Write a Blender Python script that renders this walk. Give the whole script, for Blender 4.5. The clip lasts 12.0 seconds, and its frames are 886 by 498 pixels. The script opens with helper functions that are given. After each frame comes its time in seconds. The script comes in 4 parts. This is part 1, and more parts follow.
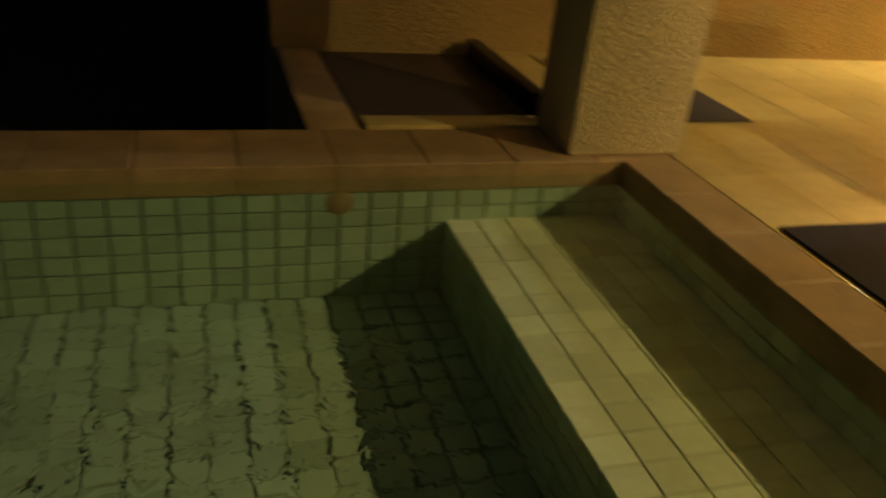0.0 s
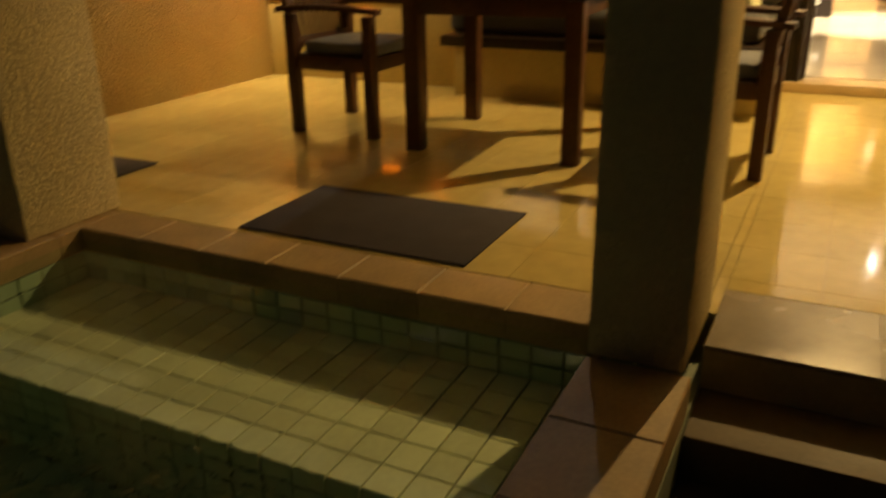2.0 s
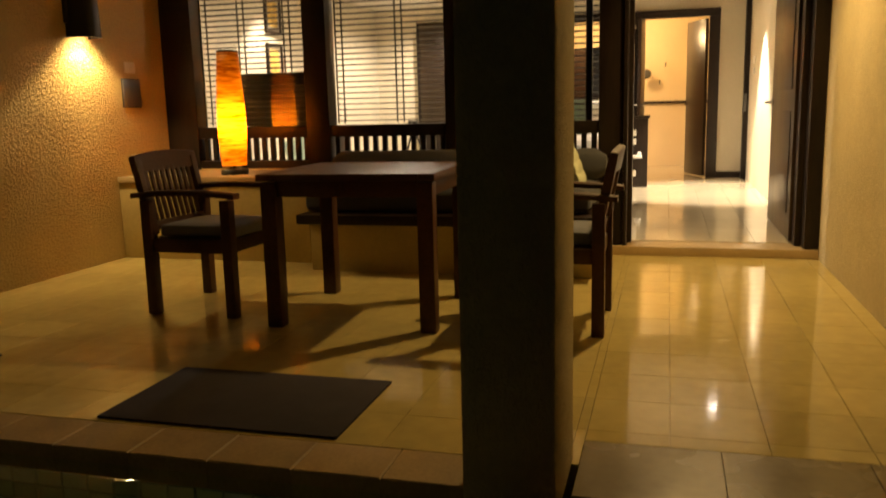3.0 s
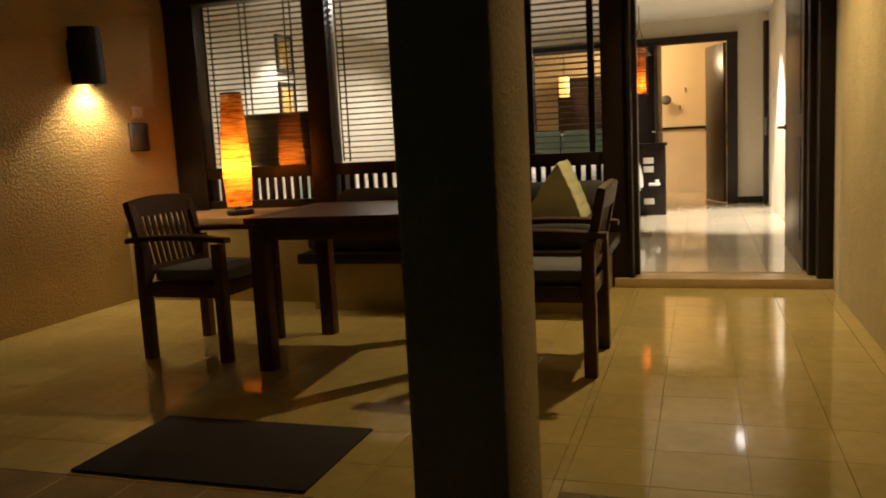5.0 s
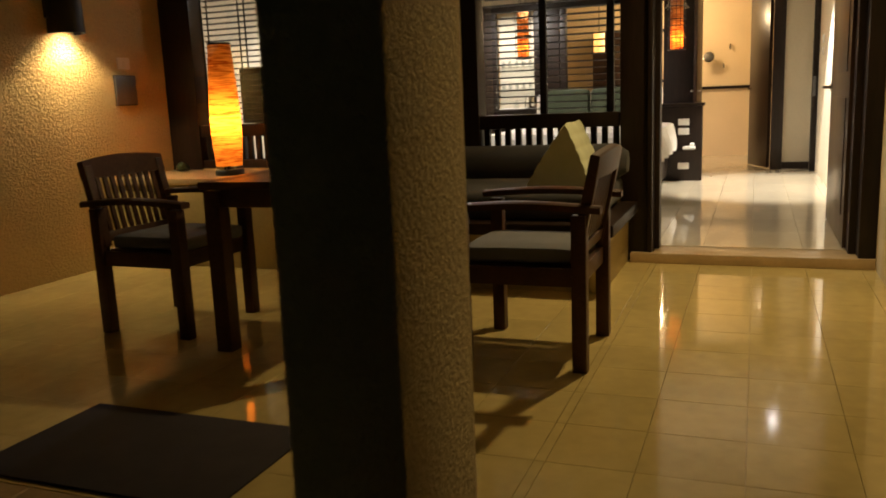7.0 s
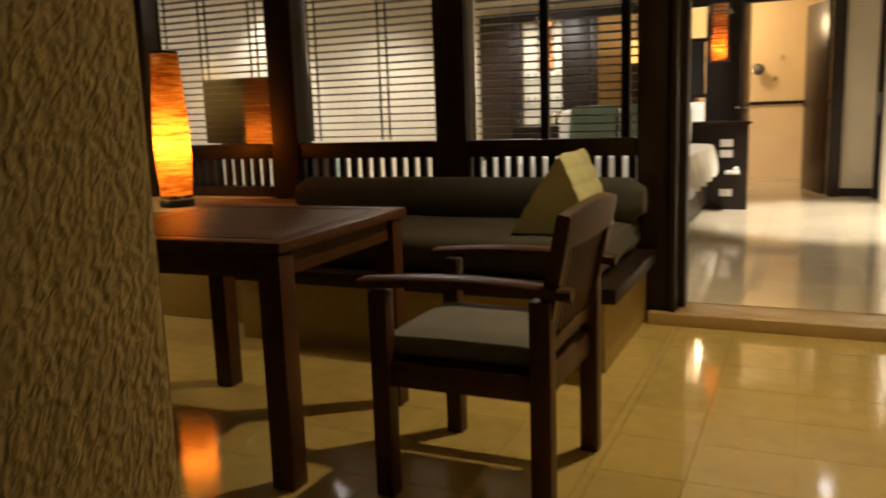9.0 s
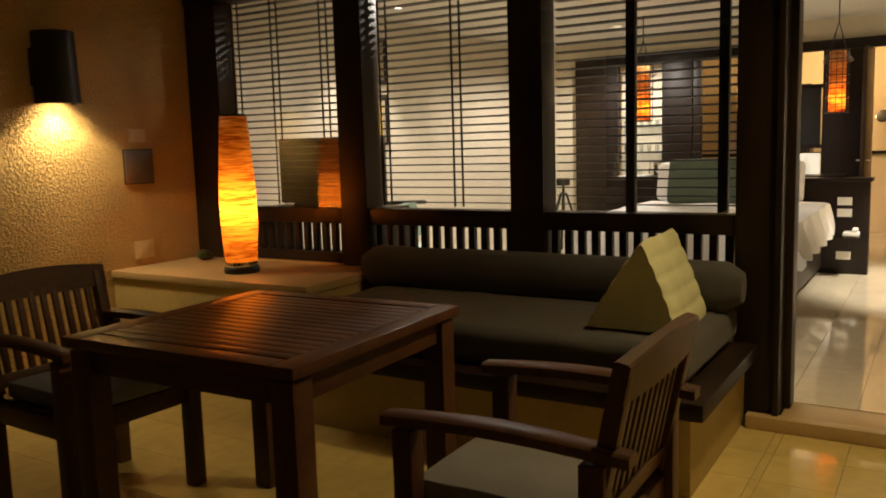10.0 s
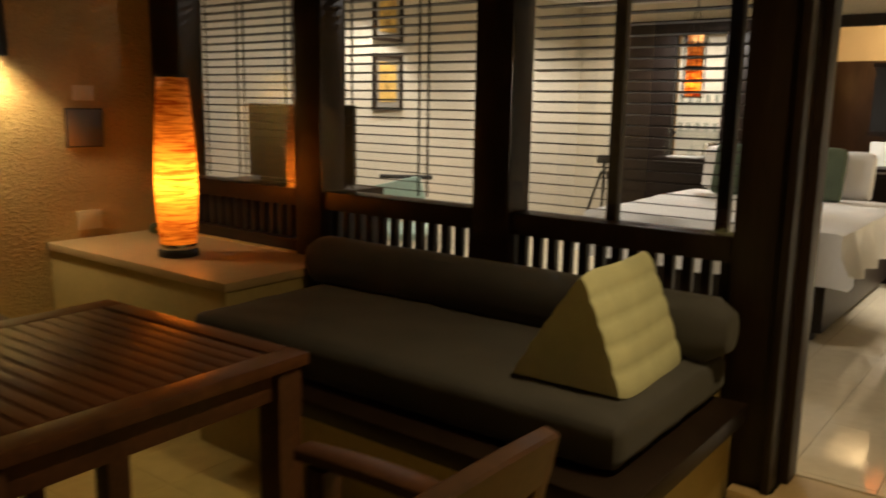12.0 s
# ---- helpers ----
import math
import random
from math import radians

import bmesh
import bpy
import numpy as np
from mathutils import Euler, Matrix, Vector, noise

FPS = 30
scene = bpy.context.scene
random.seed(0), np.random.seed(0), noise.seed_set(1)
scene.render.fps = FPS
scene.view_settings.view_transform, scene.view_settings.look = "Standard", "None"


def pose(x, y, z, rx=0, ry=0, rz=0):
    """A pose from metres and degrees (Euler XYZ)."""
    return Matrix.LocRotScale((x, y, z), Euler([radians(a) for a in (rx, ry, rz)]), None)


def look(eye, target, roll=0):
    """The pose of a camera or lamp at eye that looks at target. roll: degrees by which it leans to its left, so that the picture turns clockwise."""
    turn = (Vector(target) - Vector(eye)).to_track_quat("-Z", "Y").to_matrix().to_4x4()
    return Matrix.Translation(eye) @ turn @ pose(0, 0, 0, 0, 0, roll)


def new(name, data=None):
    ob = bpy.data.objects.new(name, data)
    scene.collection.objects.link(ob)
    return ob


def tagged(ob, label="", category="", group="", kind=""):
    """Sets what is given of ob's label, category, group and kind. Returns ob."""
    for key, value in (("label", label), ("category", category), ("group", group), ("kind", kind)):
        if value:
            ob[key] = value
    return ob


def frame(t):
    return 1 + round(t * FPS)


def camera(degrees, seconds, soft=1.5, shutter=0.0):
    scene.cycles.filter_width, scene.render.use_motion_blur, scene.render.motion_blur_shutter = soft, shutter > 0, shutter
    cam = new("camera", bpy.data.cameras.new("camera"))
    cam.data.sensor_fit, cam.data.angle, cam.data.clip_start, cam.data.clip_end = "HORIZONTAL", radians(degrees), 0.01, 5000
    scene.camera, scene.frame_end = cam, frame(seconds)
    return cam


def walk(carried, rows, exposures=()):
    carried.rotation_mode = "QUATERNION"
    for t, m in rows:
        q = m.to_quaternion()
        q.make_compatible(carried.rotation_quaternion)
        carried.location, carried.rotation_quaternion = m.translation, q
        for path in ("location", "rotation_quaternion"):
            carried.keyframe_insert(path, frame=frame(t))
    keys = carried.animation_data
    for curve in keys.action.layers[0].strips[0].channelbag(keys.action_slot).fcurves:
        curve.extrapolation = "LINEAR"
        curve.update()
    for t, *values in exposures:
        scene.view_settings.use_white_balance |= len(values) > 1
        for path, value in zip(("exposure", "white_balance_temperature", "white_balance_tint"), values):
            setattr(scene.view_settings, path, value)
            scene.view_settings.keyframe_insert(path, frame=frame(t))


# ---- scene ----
cam = camera(57.4, 12.0, soft=1.8, shutter=0.5)
PATH = [
    (0, (0.103, -0.076, 0.929), (0.674, 1.607, 0.011), 6.1),
    (0.5, (-0.077, -0.073, 0.945), (0.993, 1.337, 0.013), 3.8),
    (1, (-0.185, -0.144, 0.935), (1.151, 1.086, 0.098), 0.6),
    (1.5, (-0.332, -0.193, 0.95), (1.171, 0.803, 0.084), 0.6),
    (2, (-0.417, -0.214, 0.984), (1.25, 0.612, 0.249), -1.0),
    (2.5, (-0.489, -0.214, 1.006), (1.352, 0.368, 0.487), -1.4),
    (3, (-0.533, -0.225, 1.021), (1.366, 0.303, 0.68), -1.4),
    (3.2, (-0.539, -0.211, 1.025), (1.367, 0.311, 0.716), -0.9),
    (4.8, (-0.434, -0.418, 1.056), (1.458, 0.17, 0.78), -3.5),
    (5, (-0.409, -0.412, 1.056), (1.476, 0.2, 0.788), -3.0),
    (5.5, (-0.342, -0.491, 1.057), (1.524, 0.178, 0.791), -3.3),
    (6, (-0.245, -0.525, 1.052), (1.617, 0.12, 0.709), -3.0),
    (6.5, (-0.093, -0.497, 1.054), (1.766, 0.165, 0.727), -2.3),
    (7, (0.105, -0.541, 1.039), (1.938, 0.172, 0.675), -2.4),
    (7.2, (0.216, -0.561, 1.028), (2.048, 0.167, 0.692), -2.5),
    (8.8, (0.991, -0.54, 1.045), (2.816, 0.204, 0.706), -1.6),
    (9, (1.109, -0.553, 1.082), (2.902, 0.267, 0.746), -2.0),
    (9.5, (1.316, -0.56, 1.185), (3.024, 0.417, 0.825), -2.2),
    (10, (1.516, -0.53, 1.251), (3.203, 0.515, 1.002), -1.7),
    (10.5, (1.675, -0.553, 1.277), (3.362, 0.473, 0.96), -1.3),
    (11, (1.922, -0.629, 1.349), (3.47, 0.596, 1.028), -1.4),
    (11.5, (2.131, -0.648, 1.347), (3.614, 0.645, 0.985), -0.7),
    (12, (2.411, -0.639, 1.35), (3.973, 0.56, 0.997), 1.0),
]
walk(cam, [(t, look(eye, target, roll)) for t, eye, target, roll in PATH],
     [(0.0, 1.4, 6900, 4), (1.0, 1.3, 7250, 9), (2.0, 1.0, 7650, 12), (2.6, 0.45, 7900, 13), (3.2, -0.14, 7650, 14), (4.2, -0.4, 6450, 13), (8.8, -0.48, 6300, 12), (9.5, -0.63, 6650, 12), (10.5, -0.80, 6600, 11), (12.0, -0.92, 6350, 11)])

# ---- world, lights ----
world = bpy.data.worlds.new("night")
scene.world = world
world.use_nodes = True
world.node_tree.nodes["Background"].inputs[0].default_value = (0.022, 0.03, 0.034, 1)
world.node_tree.nodes["Background"].inputs[1].default_value = 0.15

WARM = (1.0, 0.71, 0.30)
AMBER = (1.0, 0.70, 0.36)
SOFT = (1.0, 0.93, 0.82)


def spot(name, at, target, watts, colour, size=120, blend=0.4, radius=0.04):
    lamp = bpy.data.lights.new(name, "SPOT")
    lamp.energy, lamp.color, lamp.spot_size, lamp.spot_blend, lamp.shadow_soft_size = watts, colour, radians(size), blend, radius
    ob = new(name, lamp)
    ob.matrix_world = look(at, target)
    return ob


def bulb(name, at, watts, colour, radius=0.03):
    lamp = bpy.data.lights.new(name, "POINT")
    lamp.energy, lamp.color, lamp.shadow_soft_size = watts, colour, radius
    ob = new(name, lamp)
    ob.location = at
    return ob


TERRACE_LIGHT = (4.55, -0.46, 2.42)
# third bedroom entry is an added fill lamp, placed to balance the room
BED_LIGHTS = [(8.72, -0.79, 2.36), (7.12, 3.32, 2.36), (9.5, 2.3, 2.36), (6.15, 1.94, 2.36)]
spot("terrace_downlight_lamp", TERRACE_LIGHT, (3.6, -0.35, 0.0), 172, WARM, 140, 1.0, 0.035)
spot("sconce_lamp", (4.213, 3.515, 1.555), (4.213, 3.54, 0), 70, (1.0, 0.74, 0.36), 124, 0.3, 0.06)
for spot_at, spot_watts, spot_wide in zip(BED_LIGHTS, (640, 150, 270, 120), (66, 96, 160, 170)):
    spot("bedroom_downlight_lamp", spot_at, (spot_at[0], spot_at[1], 0), spot_watts, SOFT, spot_wide, 0.45, 0.04)
bulb("bathroom_lamp", (11.6, 0.6, 2.1), 68, AMBER, 0.08)
bulb("table_lamp_bulb", (4.735, 2.79, 0.955), 11, (1.0, 0.43, 0.06), 0.035)
bulb("pendant_bulb", (9.0, 0.24, 1.56), 3.0, (1.0, 0.33, 0.04), 0.02)
bulb("pendant_bulb", (9.0, 1.87, 1.56), 3.0, (1.0, 0.33, 0.04), 0.02)

# ---- materials ----


def material(name, base, rough=0.6, metal=0.0, vary=0.25, scale=6.0, fine=60.0, bump=0.0, bump_scale=40.0, tint=None,
             per_object=0.0, per_island=0.0, stretch=(1, 1, 1), spec=0.5, rough_vary=0.15, bump_depth=0.01, sheen=0.0):
    mat = bpy.data.materials.new(name)
    mat.use_nodes = True
    nodes, links = mat.node_tree.nodes, mat.node_tree.links
    bsdf = nodes["Principled BSDF"]
    coords = nodes.new("ShaderNodeTexCoord")
    where = nodes.new("ShaderNodeMapping")
    where.inputs["Scale"].default_value = stretch
    geo = nodes.new("ShaderNodeNewGeometry")
    links.new(geo.outputs["Position"], where.inputs["Vector"])
    big, small = nodes.new("ShaderNodeTexNoise"), nodes.new("ShaderNodeTexNoise")
    big.inputs["Scale"].default_value, small.inputs["Scale"].default_value = scale, fine
    big.inputs["Detail"].default_value, small.inputs["Detail"].default_value = 3, 3
    links.new(where.outputs[0], big.inputs["Vector"])
    links.new(where.outputs[0], small.inputs["Vector"])
    mixed = nodes.new("ShaderNodeMath")
    mixed.operation = "MULTIPLY_ADD"
    links.new(big.outputs[0], mixed.inputs[0])
    mixed.inputs[1].default_value = 0.6
    half = nodes.new("ShaderNodeMath")
    half.operation = "MULTIPLY"
    half.inputs[1].default_value = 0.4
    links.new(small.outputs[0], half.inputs[0])
    links.new(half.outputs[0], mixed.inputs[2])
    value = mixed.outputs[0]
    for amount, kind in ((per_object, "object"), (per_island, "island")):
        if amount:
            source = nodes.new("ShaderNodeObjectInfo").outputs["Random"] if kind == "object" else geo.outputs["Random Per Island"]
            add = nodes.new("ShaderNodeMath")
            add.operation = "MULTIPLY_ADD"
            links.new(source, add.inputs[0])
            add.inputs[1].default_value = amount
            links.new(value, add.inputs[2])
            shift = nodes.new("ShaderNodeMath")
            shift.operation = "SUBTRACT"
            shift.inputs[1].default_value = amount / 2
            links.new(add.outputs[0], shift.inputs[0])
            value = shift.outputs[0]
    ramp = nodes.new("ShaderNodeValToRGB")
    dark = [max(0.0, c * (1 - vary)) for c in base]
    lite = [min(1.0, c * (1 + vary)) for c in (tint or base)]
    ramp.color_ramp.elements[0].position, ramp.color_ramp.elements[1].position = 0.3, 0.7
    ramp.color_ramp.elements[0].color, ramp.color_ramp.elements[1].color = (*dark, 1), (*lite, 1)
    links.new(value, ramp.inputs[0])
    links.new(ramp.outputs[0], bsdf.inputs["Base Color"])
    spread = nodes.new("ShaderNodeMapRange")
    spread.inputs["To Min"].default_value = max(0.02, rough * (1 - rough_vary))
    spread.inputs["To Max"].default_value = min(1.0, rough * (1 + rough_vary))
    links.new(big.outputs[0], spread.inputs["Value"])
    links.new(spread.outputs[0], bsdf.inputs["Roughness"])
    bsdf.inputs["Metallic"].default_value = metal
    bsdf.inputs["Specular IOR Level"].default_value = spec
    bsdf.inputs["Sheen Weight"].default_value = sheen
    if bump:
        relief = nodes.new("ShaderNodeTexNoise")
        relief.inputs["Scale"].default_value, relief.inputs["Detail"].default_value = bump_scale, 3
        links.new(where.outputs[0], relief.inputs["Vector"])
        push = nodes.new("ShaderNodeBump")
        push.inputs["Strength"].default_value, push.inputs["Distance"].default_value = bump, bump_depth
        links.new(relief.outputs[0], push.inputs["Height"])
        links.new(push.outputs[0], bsdf.inputs["Normal"])
    return mat


def stucco(name, base, scale, strength, depth, squash=1.0):
    """Trowelled plaster with curling ridges."""
    mat = material(name, base, rough=0.85, vary=0.12, scale=3, fine=45, spec=0.2)
    nodes, links = mat.node_tree.nodes, mat.node_tree.links
    geo = nodes.new("ShaderNodeNewGeometry")
    swirl = nodes.new("ShaderNodeTexNoise")
    swirl.inputs["Scale"].default_value, swirl.inputs["Detail"].default_value, swirl.inputs["Distortion"].default_value = scale, 3.0, 0.7
    squeeze = nodes.new("ShaderNodeMapping")
    squeeze.inputs["Scale"].default_value = (1, 1, squash)
    links.new(geo.outputs["Position"], squeeze.inputs["Vector"])
    links.new(squeeze.outputs[0], swirl.inputs["Vector"])
    curve = nodes.new("ShaderNodeValToRGB")
    curve.color_ramp.elements[0].position, curve.color_ramp.elements[1].position = 0.38, 0.66
    links.new(swirl.outputs[0], curve.inputs[0])
    grit = nodes.new("ShaderNodeTexNoise")
    grit.inputs["Scale"].default_value = scale * 4
    links.new(geo.outputs["Position"], grit.inputs["Vector"])
    both = nodes.new("ShaderNodeMath")
    both.operation = "MULTIPLY_ADD"
    both.inputs[1].default_value = 0.3
    links.new(grit.outputs[0], both.inputs[0])
    links.new(curve.outputs[0], both.inputs[2])
    push = nodes.new("ShaderNodeBump")
    push.inputs["Strength"].default_value, push.inputs["Distance"].default_value = strength, depth
    links.new(both.outputs[0], push.inputs["Height"])
    links.new(push.outputs[0], nodes["Principled BSDF"].inputs["Normal"])
    return mat


def clear_glass(name, tint=(1, 1, 1), gloss=0.0):
    mat = bpy.data.materials.new(name)
    mat.use_nodes = True
    nodes, links = mat.node_tree.nodes, mat.node_tree.links
    nodes.remove(nodes["Principled BSDF"])
    through_it, shine, blend, fres = (nodes.new("ShaderNodeBsdfTransparent"), nodes.new("ShaderNodeBsdfGlossy"),
                                      nodes.new("ShaderNodeMixShader"), nodes.new("ShaderNodeLayerWeight"))
    through_it.inputs[0].default_value = (*tint, 1)
    shine.inputs["Roughness"].default_value = gloss
    fres.inputs["Blend"].default_value = 0.5
    steep, amount = nodes.new("ShaderNodeMath"), nodes.new("ShaderNodeMath")
    steep.operation, amount.operation = "POWER", "MULTIPLY_ADD"
    steep.inputs[1].default_value, amount.inputs[1].default_value, amount.inputs[2].default_value = 4.0, 0.88, 0.075
    links.new(fres.outputs["Facing"], steep.inputs[0])
    links.new(steep.outputs[0], amount.inputs[0])
    links.new(amount.outputs[0], blend.inputs[0])
    links.new(through_it.outputs[0], blend.inputs[1])
    links.new(shine.outputs[0], blend.inputs[2])
    links.new(blend.outputs[0], nodes["Material Output"].inputs[0])
    return mat


def water_material():
    mat = bpy.data.materials.new("pool_water")
    mat.use_nodes = True
    nodes, links = mat.node_tree.nodes, mat.node_tree.links
    nodes.remove(nodes["Principled BSDF"])
    below, gloss, fresnel, both = (nodes.new("ShaderNodeBsdfRefraction"), nodes.new("ShaderNodeBsdfGlossy"),
                                   nodes.new("ShaderNodeFresnel"), nodes.new("ShaderNodeMixShader"))
    below.inputs["Color"].default_value, below.inputs["Roughness"].default_value, below.inputs["IOR"].default_value = (0.86, 1.0, 0.90, 1), 0.0, 1.03
    gloss.inputs["Roughness"].default_value, fresnel.inputs["IOR"].default_value = 0.02, 1.33
    links.new(fresnel.outputs[0], both.inputs[0])
    links.new(below.outputs[0], both.inputs[1])
    links.new(gloss.outputs[0], both.inputs[2])
    links.new(both.outputs[0], nodes["Material Output"].inputs[0])
    geo = nodes.new("ShaderNodeNewGeometry")
    calm, lively, place, fade = (nodes.new("ShaderNodeTexNoise"), nodes.new("ShaderNodeTexNoise"),
                                 nodes.new("ShaderNodeVectorMath"), nodes.new("ShaderNodeMapRange"))
    calm.inputs["Scale"].default_value, calm.inputs["Detail"].default_value = 5, 1
    lively.inputs["Scale"].default_value, lively.inputs["Detail"].default_value, lively.inputs["Distortion"].default_value = 13, 2, 1.0
    for tex in (calm, lively):
        links.new(geo.outputs["Position"], tex.inputs["Vector"])
    place.operation = "DISTANCE"
    place.inputs[1].default_value = (0.05, 0.85, -0.085)
    links.new(geo.outputs["Position"], place.inputs[0])
    fade.inputs["From Min"].default_value, fade.inputs["From Max"].default_value = 0.1, 0.75
    fade.inputs["To Min"].default_value, fade.inputs["To Max"].default_value = 1.0, 0.0
    links.new(place.outputs["Value"], fade.inputs["Value"])
    mul, add = nodes.new("ShaderNodeMath"), nodes.new("ShaderNodeMath")
    mul.operation, add.operation = "MULTIPLY", "MULTIPLY_ADD"
    links.new(lively.outputs[0], mul.inputs[0])
    links.new(fade.outputs[0], mul.inputs[1])
    links.new(calm.outputs[0], add.inputs[0])
    add.inputs[1].default_value = 0.2
    links.new(mul.outputs[0], add.inputs[2])
    push = nodes.new("ShaderNodeBump")
    push.inputs["Strength"].default_value, push.inputs["Distance"].default_value = 0.8, 0.045
    links.new(add.outputs[0], push.inputs["Height"])
    for node in (gloss, fresnel):
        links.new(push.outputs[0], node.inputs["Normal"])
    strong = nodes.new("ShaderNodeBump")
    strong.inputs["Strength"].default_value, strong.inputs["Distance"].default_value = 1.0, 0.07
    links.new(add.outputs[0], strong.inputs["Height"])
    links.new(strong.outputs[0], below.inputs["Normal"])
    return mat


def paper_shade(name, pale, deep, scale):
    """Fibre paper wound round a frame: translucent, with darker strands."""
    mat = bpy.data.materials.new(name)
    mat.use_nodes = True
    nodes, links = mat.node_tree.nodes, mat.node_tree.links
    nodes.remove(nodes["Principled BSDF"])
    geo = nodes.new("ShaderNodeTexCoord")
    where = nodes.new("ShaderNodeMapping")
    where.inputs["Scale"].default_value = (scale * 0.09, scale * 0.09, scale)
    links.new(geo.outputs["Object"], where.inputs["Vector"])
    strand = nodes.new("ShaderNodeTexNoise")
    strand.inputs["Scale"].default_value, strand.inputs["Detail"].default_value, strand.inputs["Distortion"].default_value = 1.0, 4, 0.5
    links.new(where.outputs[0], strand.inputs["Vector"])
    ramp = nodes.new("ShaderNodeValToRGB")
    ramp.color_ramp.elements[0].position, ramp.color_ramp.elements[1].position = 0.34, 0.62
    ramp.color_ramp.elements[0].color, ramp.color_ramp.elements[1].color = (*deep, 1), (*pale, 1)
    links.new(strand.outputs[0], ramp.inputs[0])
    glow, face, blend = nodes.new("ShaderNodeBsdfTranslucent"), nodes.new("ShaderNodeBsdfDiffuse"), nodes.new("ShaderNodeMixShader")
    links.new(ramp.outputs[0], glow.inputs[0])
    links.new(ramp.outputs[0], face.inputs[0])
    blend.inputs[0].default_value = 0.25
    links.new(glow.outputs[0], blend.inputs[1])
    links.new(face.outputs[0], blend.inputs[2])
    links.new(blend.outputs[0], nodes["Material Output"].inputs[0])
    return mat


def glowing(name, colour, strength):
    mat = bpy.data.materials.new(name)
    mat.use_nodes = True
    bsdf = mat.node_tree.nodes["Principled BSDF"]
    bsdf.inputs["Emission Color"].default_value, bsdf.inputs["Emission Strength"].default_value = (*colour, 1), strength
    return mat


M_TILE = material("honed_limestone", (0.57, 0.46, 0.195), rough=0.085, vary=0.16, scale=1.6, fine=14, per_object=0.14, bump=0.03, bump_scale=4, bump_depth=0.004, rough_vary=0.5, spec=0.7)
# same limestone as the floor, its dimness here put into a darker colour
M_BORDER = material("shaded_limestone_border", (0.21, 0.162, 0.09), rough=0.26, vary=0.16, scale=3, fine=24, per_object=0.15, rough_vary=0.5)
M_JOINT = material("floor_joint", (0.49, 0.395, 0.20), rough=0.7, vary=0.2)
M_ROOM_TILE = material("polished_limestone", (0.62, 0.53, 0.37), rough=0.06, vary=0.10, scale=2, fine=18, per_object=0.14, rough_vary=0.5, spec=0.7, bump=0.02, bump_scale=4, bump_depth=0.004)
M_COPING = material("sandstone_coping", (0.36, 0.25, 0.125), rough=0.62, vary=0.25, scale=7, fine=70, per_object=0.22, bump=0.25, bump_scale=90, bump_depth=0.003)
M_COUNTER = material("tan_counter_stone", (0.50, 0.37, 0.21), rough=0.3, vary=0.12, scale=6, fine=50)
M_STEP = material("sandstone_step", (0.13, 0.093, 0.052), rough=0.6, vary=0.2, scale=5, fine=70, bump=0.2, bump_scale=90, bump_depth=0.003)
M_GROUND = material("dark_paving", (0.10, 0.08, 0.06), rough=0.8, vary=0.3, scale=4, fine=60, bump=0.3)
M_WALL = stucco("ochre_stucco", (0.51, 0.37, 0.165), 58, 0.85, 0.009)
M_PILLAR = stucco("pale_roughcast", (0.64, 0.54, 0.33), 100, 0.7, 0.005, 0.6)
M_PLASTER = material("cream_plaster", (0.68, 0.61, 0.47), rough=0.8, vary=0.06, scale=2, fine=50, bump=0.05, bump_scale=60)
M_BASE = material("ochre_smooth_plaster", (0.46, 0.36, 0.155), rough=0.75, vary=0.12, scale=3, fine=40, bump=0.06, bump_scale=50)
M_WHITE = material("white_ceiling_paint", (0.78, 0.75, 0.68), rough=0.85, vary=0.04, scale=2)
M_BATH = material("apricot_bath_plaster", (0.72, 0.57, 0.35), rough=0.6, vary=0.06, scale=2)
M_DOORWOOD = material("satin_dark_timber", (0.034, 0.018, 0.010), rough=0.3, spec=0.35, vary=0.35, scale=3, fine=24, stretch=(3, 3, 0.35))
M_WOOD = material("dark_stained_timber", (0.016, 0.009, 0.006), rough=0.42, spec=0.28, vary=0.45, scale=3, fine=24, stretch=(3, 3, 0.35), bump=0.1, bump_scale=30, bump_depth=0.002)
M_TEAK = material("oiled_teak", (0.075, 0.032, 0.016), rough=0.42, spec=0.3, vary=0.40, scale=6, fine=60, stretch=(1, 1, 1), bump=0.12, bump_scale=90, bump_depth=0.0015, per_object=0.15)
M_SLATTOP = material("oiled_teak_slat", (0.075, 0.030, 0.013), rough=0.36, spec=0.32, vary=0.40, scale=8, fine=70, stretch=(2.5, 0.3, 1), bump=0.1, bump_scale=60, bump_depth=0.001, per_object=0.3)
M_GREY = material("charcoal_canvas", (0.060, 0.060, 0.068), rough=0.95, vary=0.18, scale=5, fine=300, bump=0.25, bump_scale=350, bump_depth=0.001, spec=0.15, sheen=0.1)
M_SEAT = material("slate_grey_canvas", (0.20, 0.205, 0.23), rough=0.95, vary=0.18, scale=5, fine=300, bump=0.25, bump_scale=350, bump_depth=0.001, spec=0.15)
M_LIME = material("pale_green_cotton", (0.49, 0.51, 0.36), rough=0.9, vary=0.14, scale=8, fine=250, bump=0.2, bump_scale=300, bump_depth=0.001, spec=0.15)
M_GREENPILLOW = material("sage_green_cotton", (0.105, 0.13, 0.088), rough=0.9, vary=0.15, scale=8, fine=250, spec=0.15)
M_LINEN = material("white_bed_linen", (0.80, 0.78, 0.74), rough=0.9, vary=0.05, scale=6, fine=120, bump=0.15, bump_scale=12, bump_depth=0.01, spec=0.15)
M_MAT = material("charcoal_rubber_mat", (0.050, 0.044, 0.050), rough=0.9, vary=0.22, scale=9, fine=300, bump=0.35, bump_scale=260, bump_depth=0.002, spec=0.2)
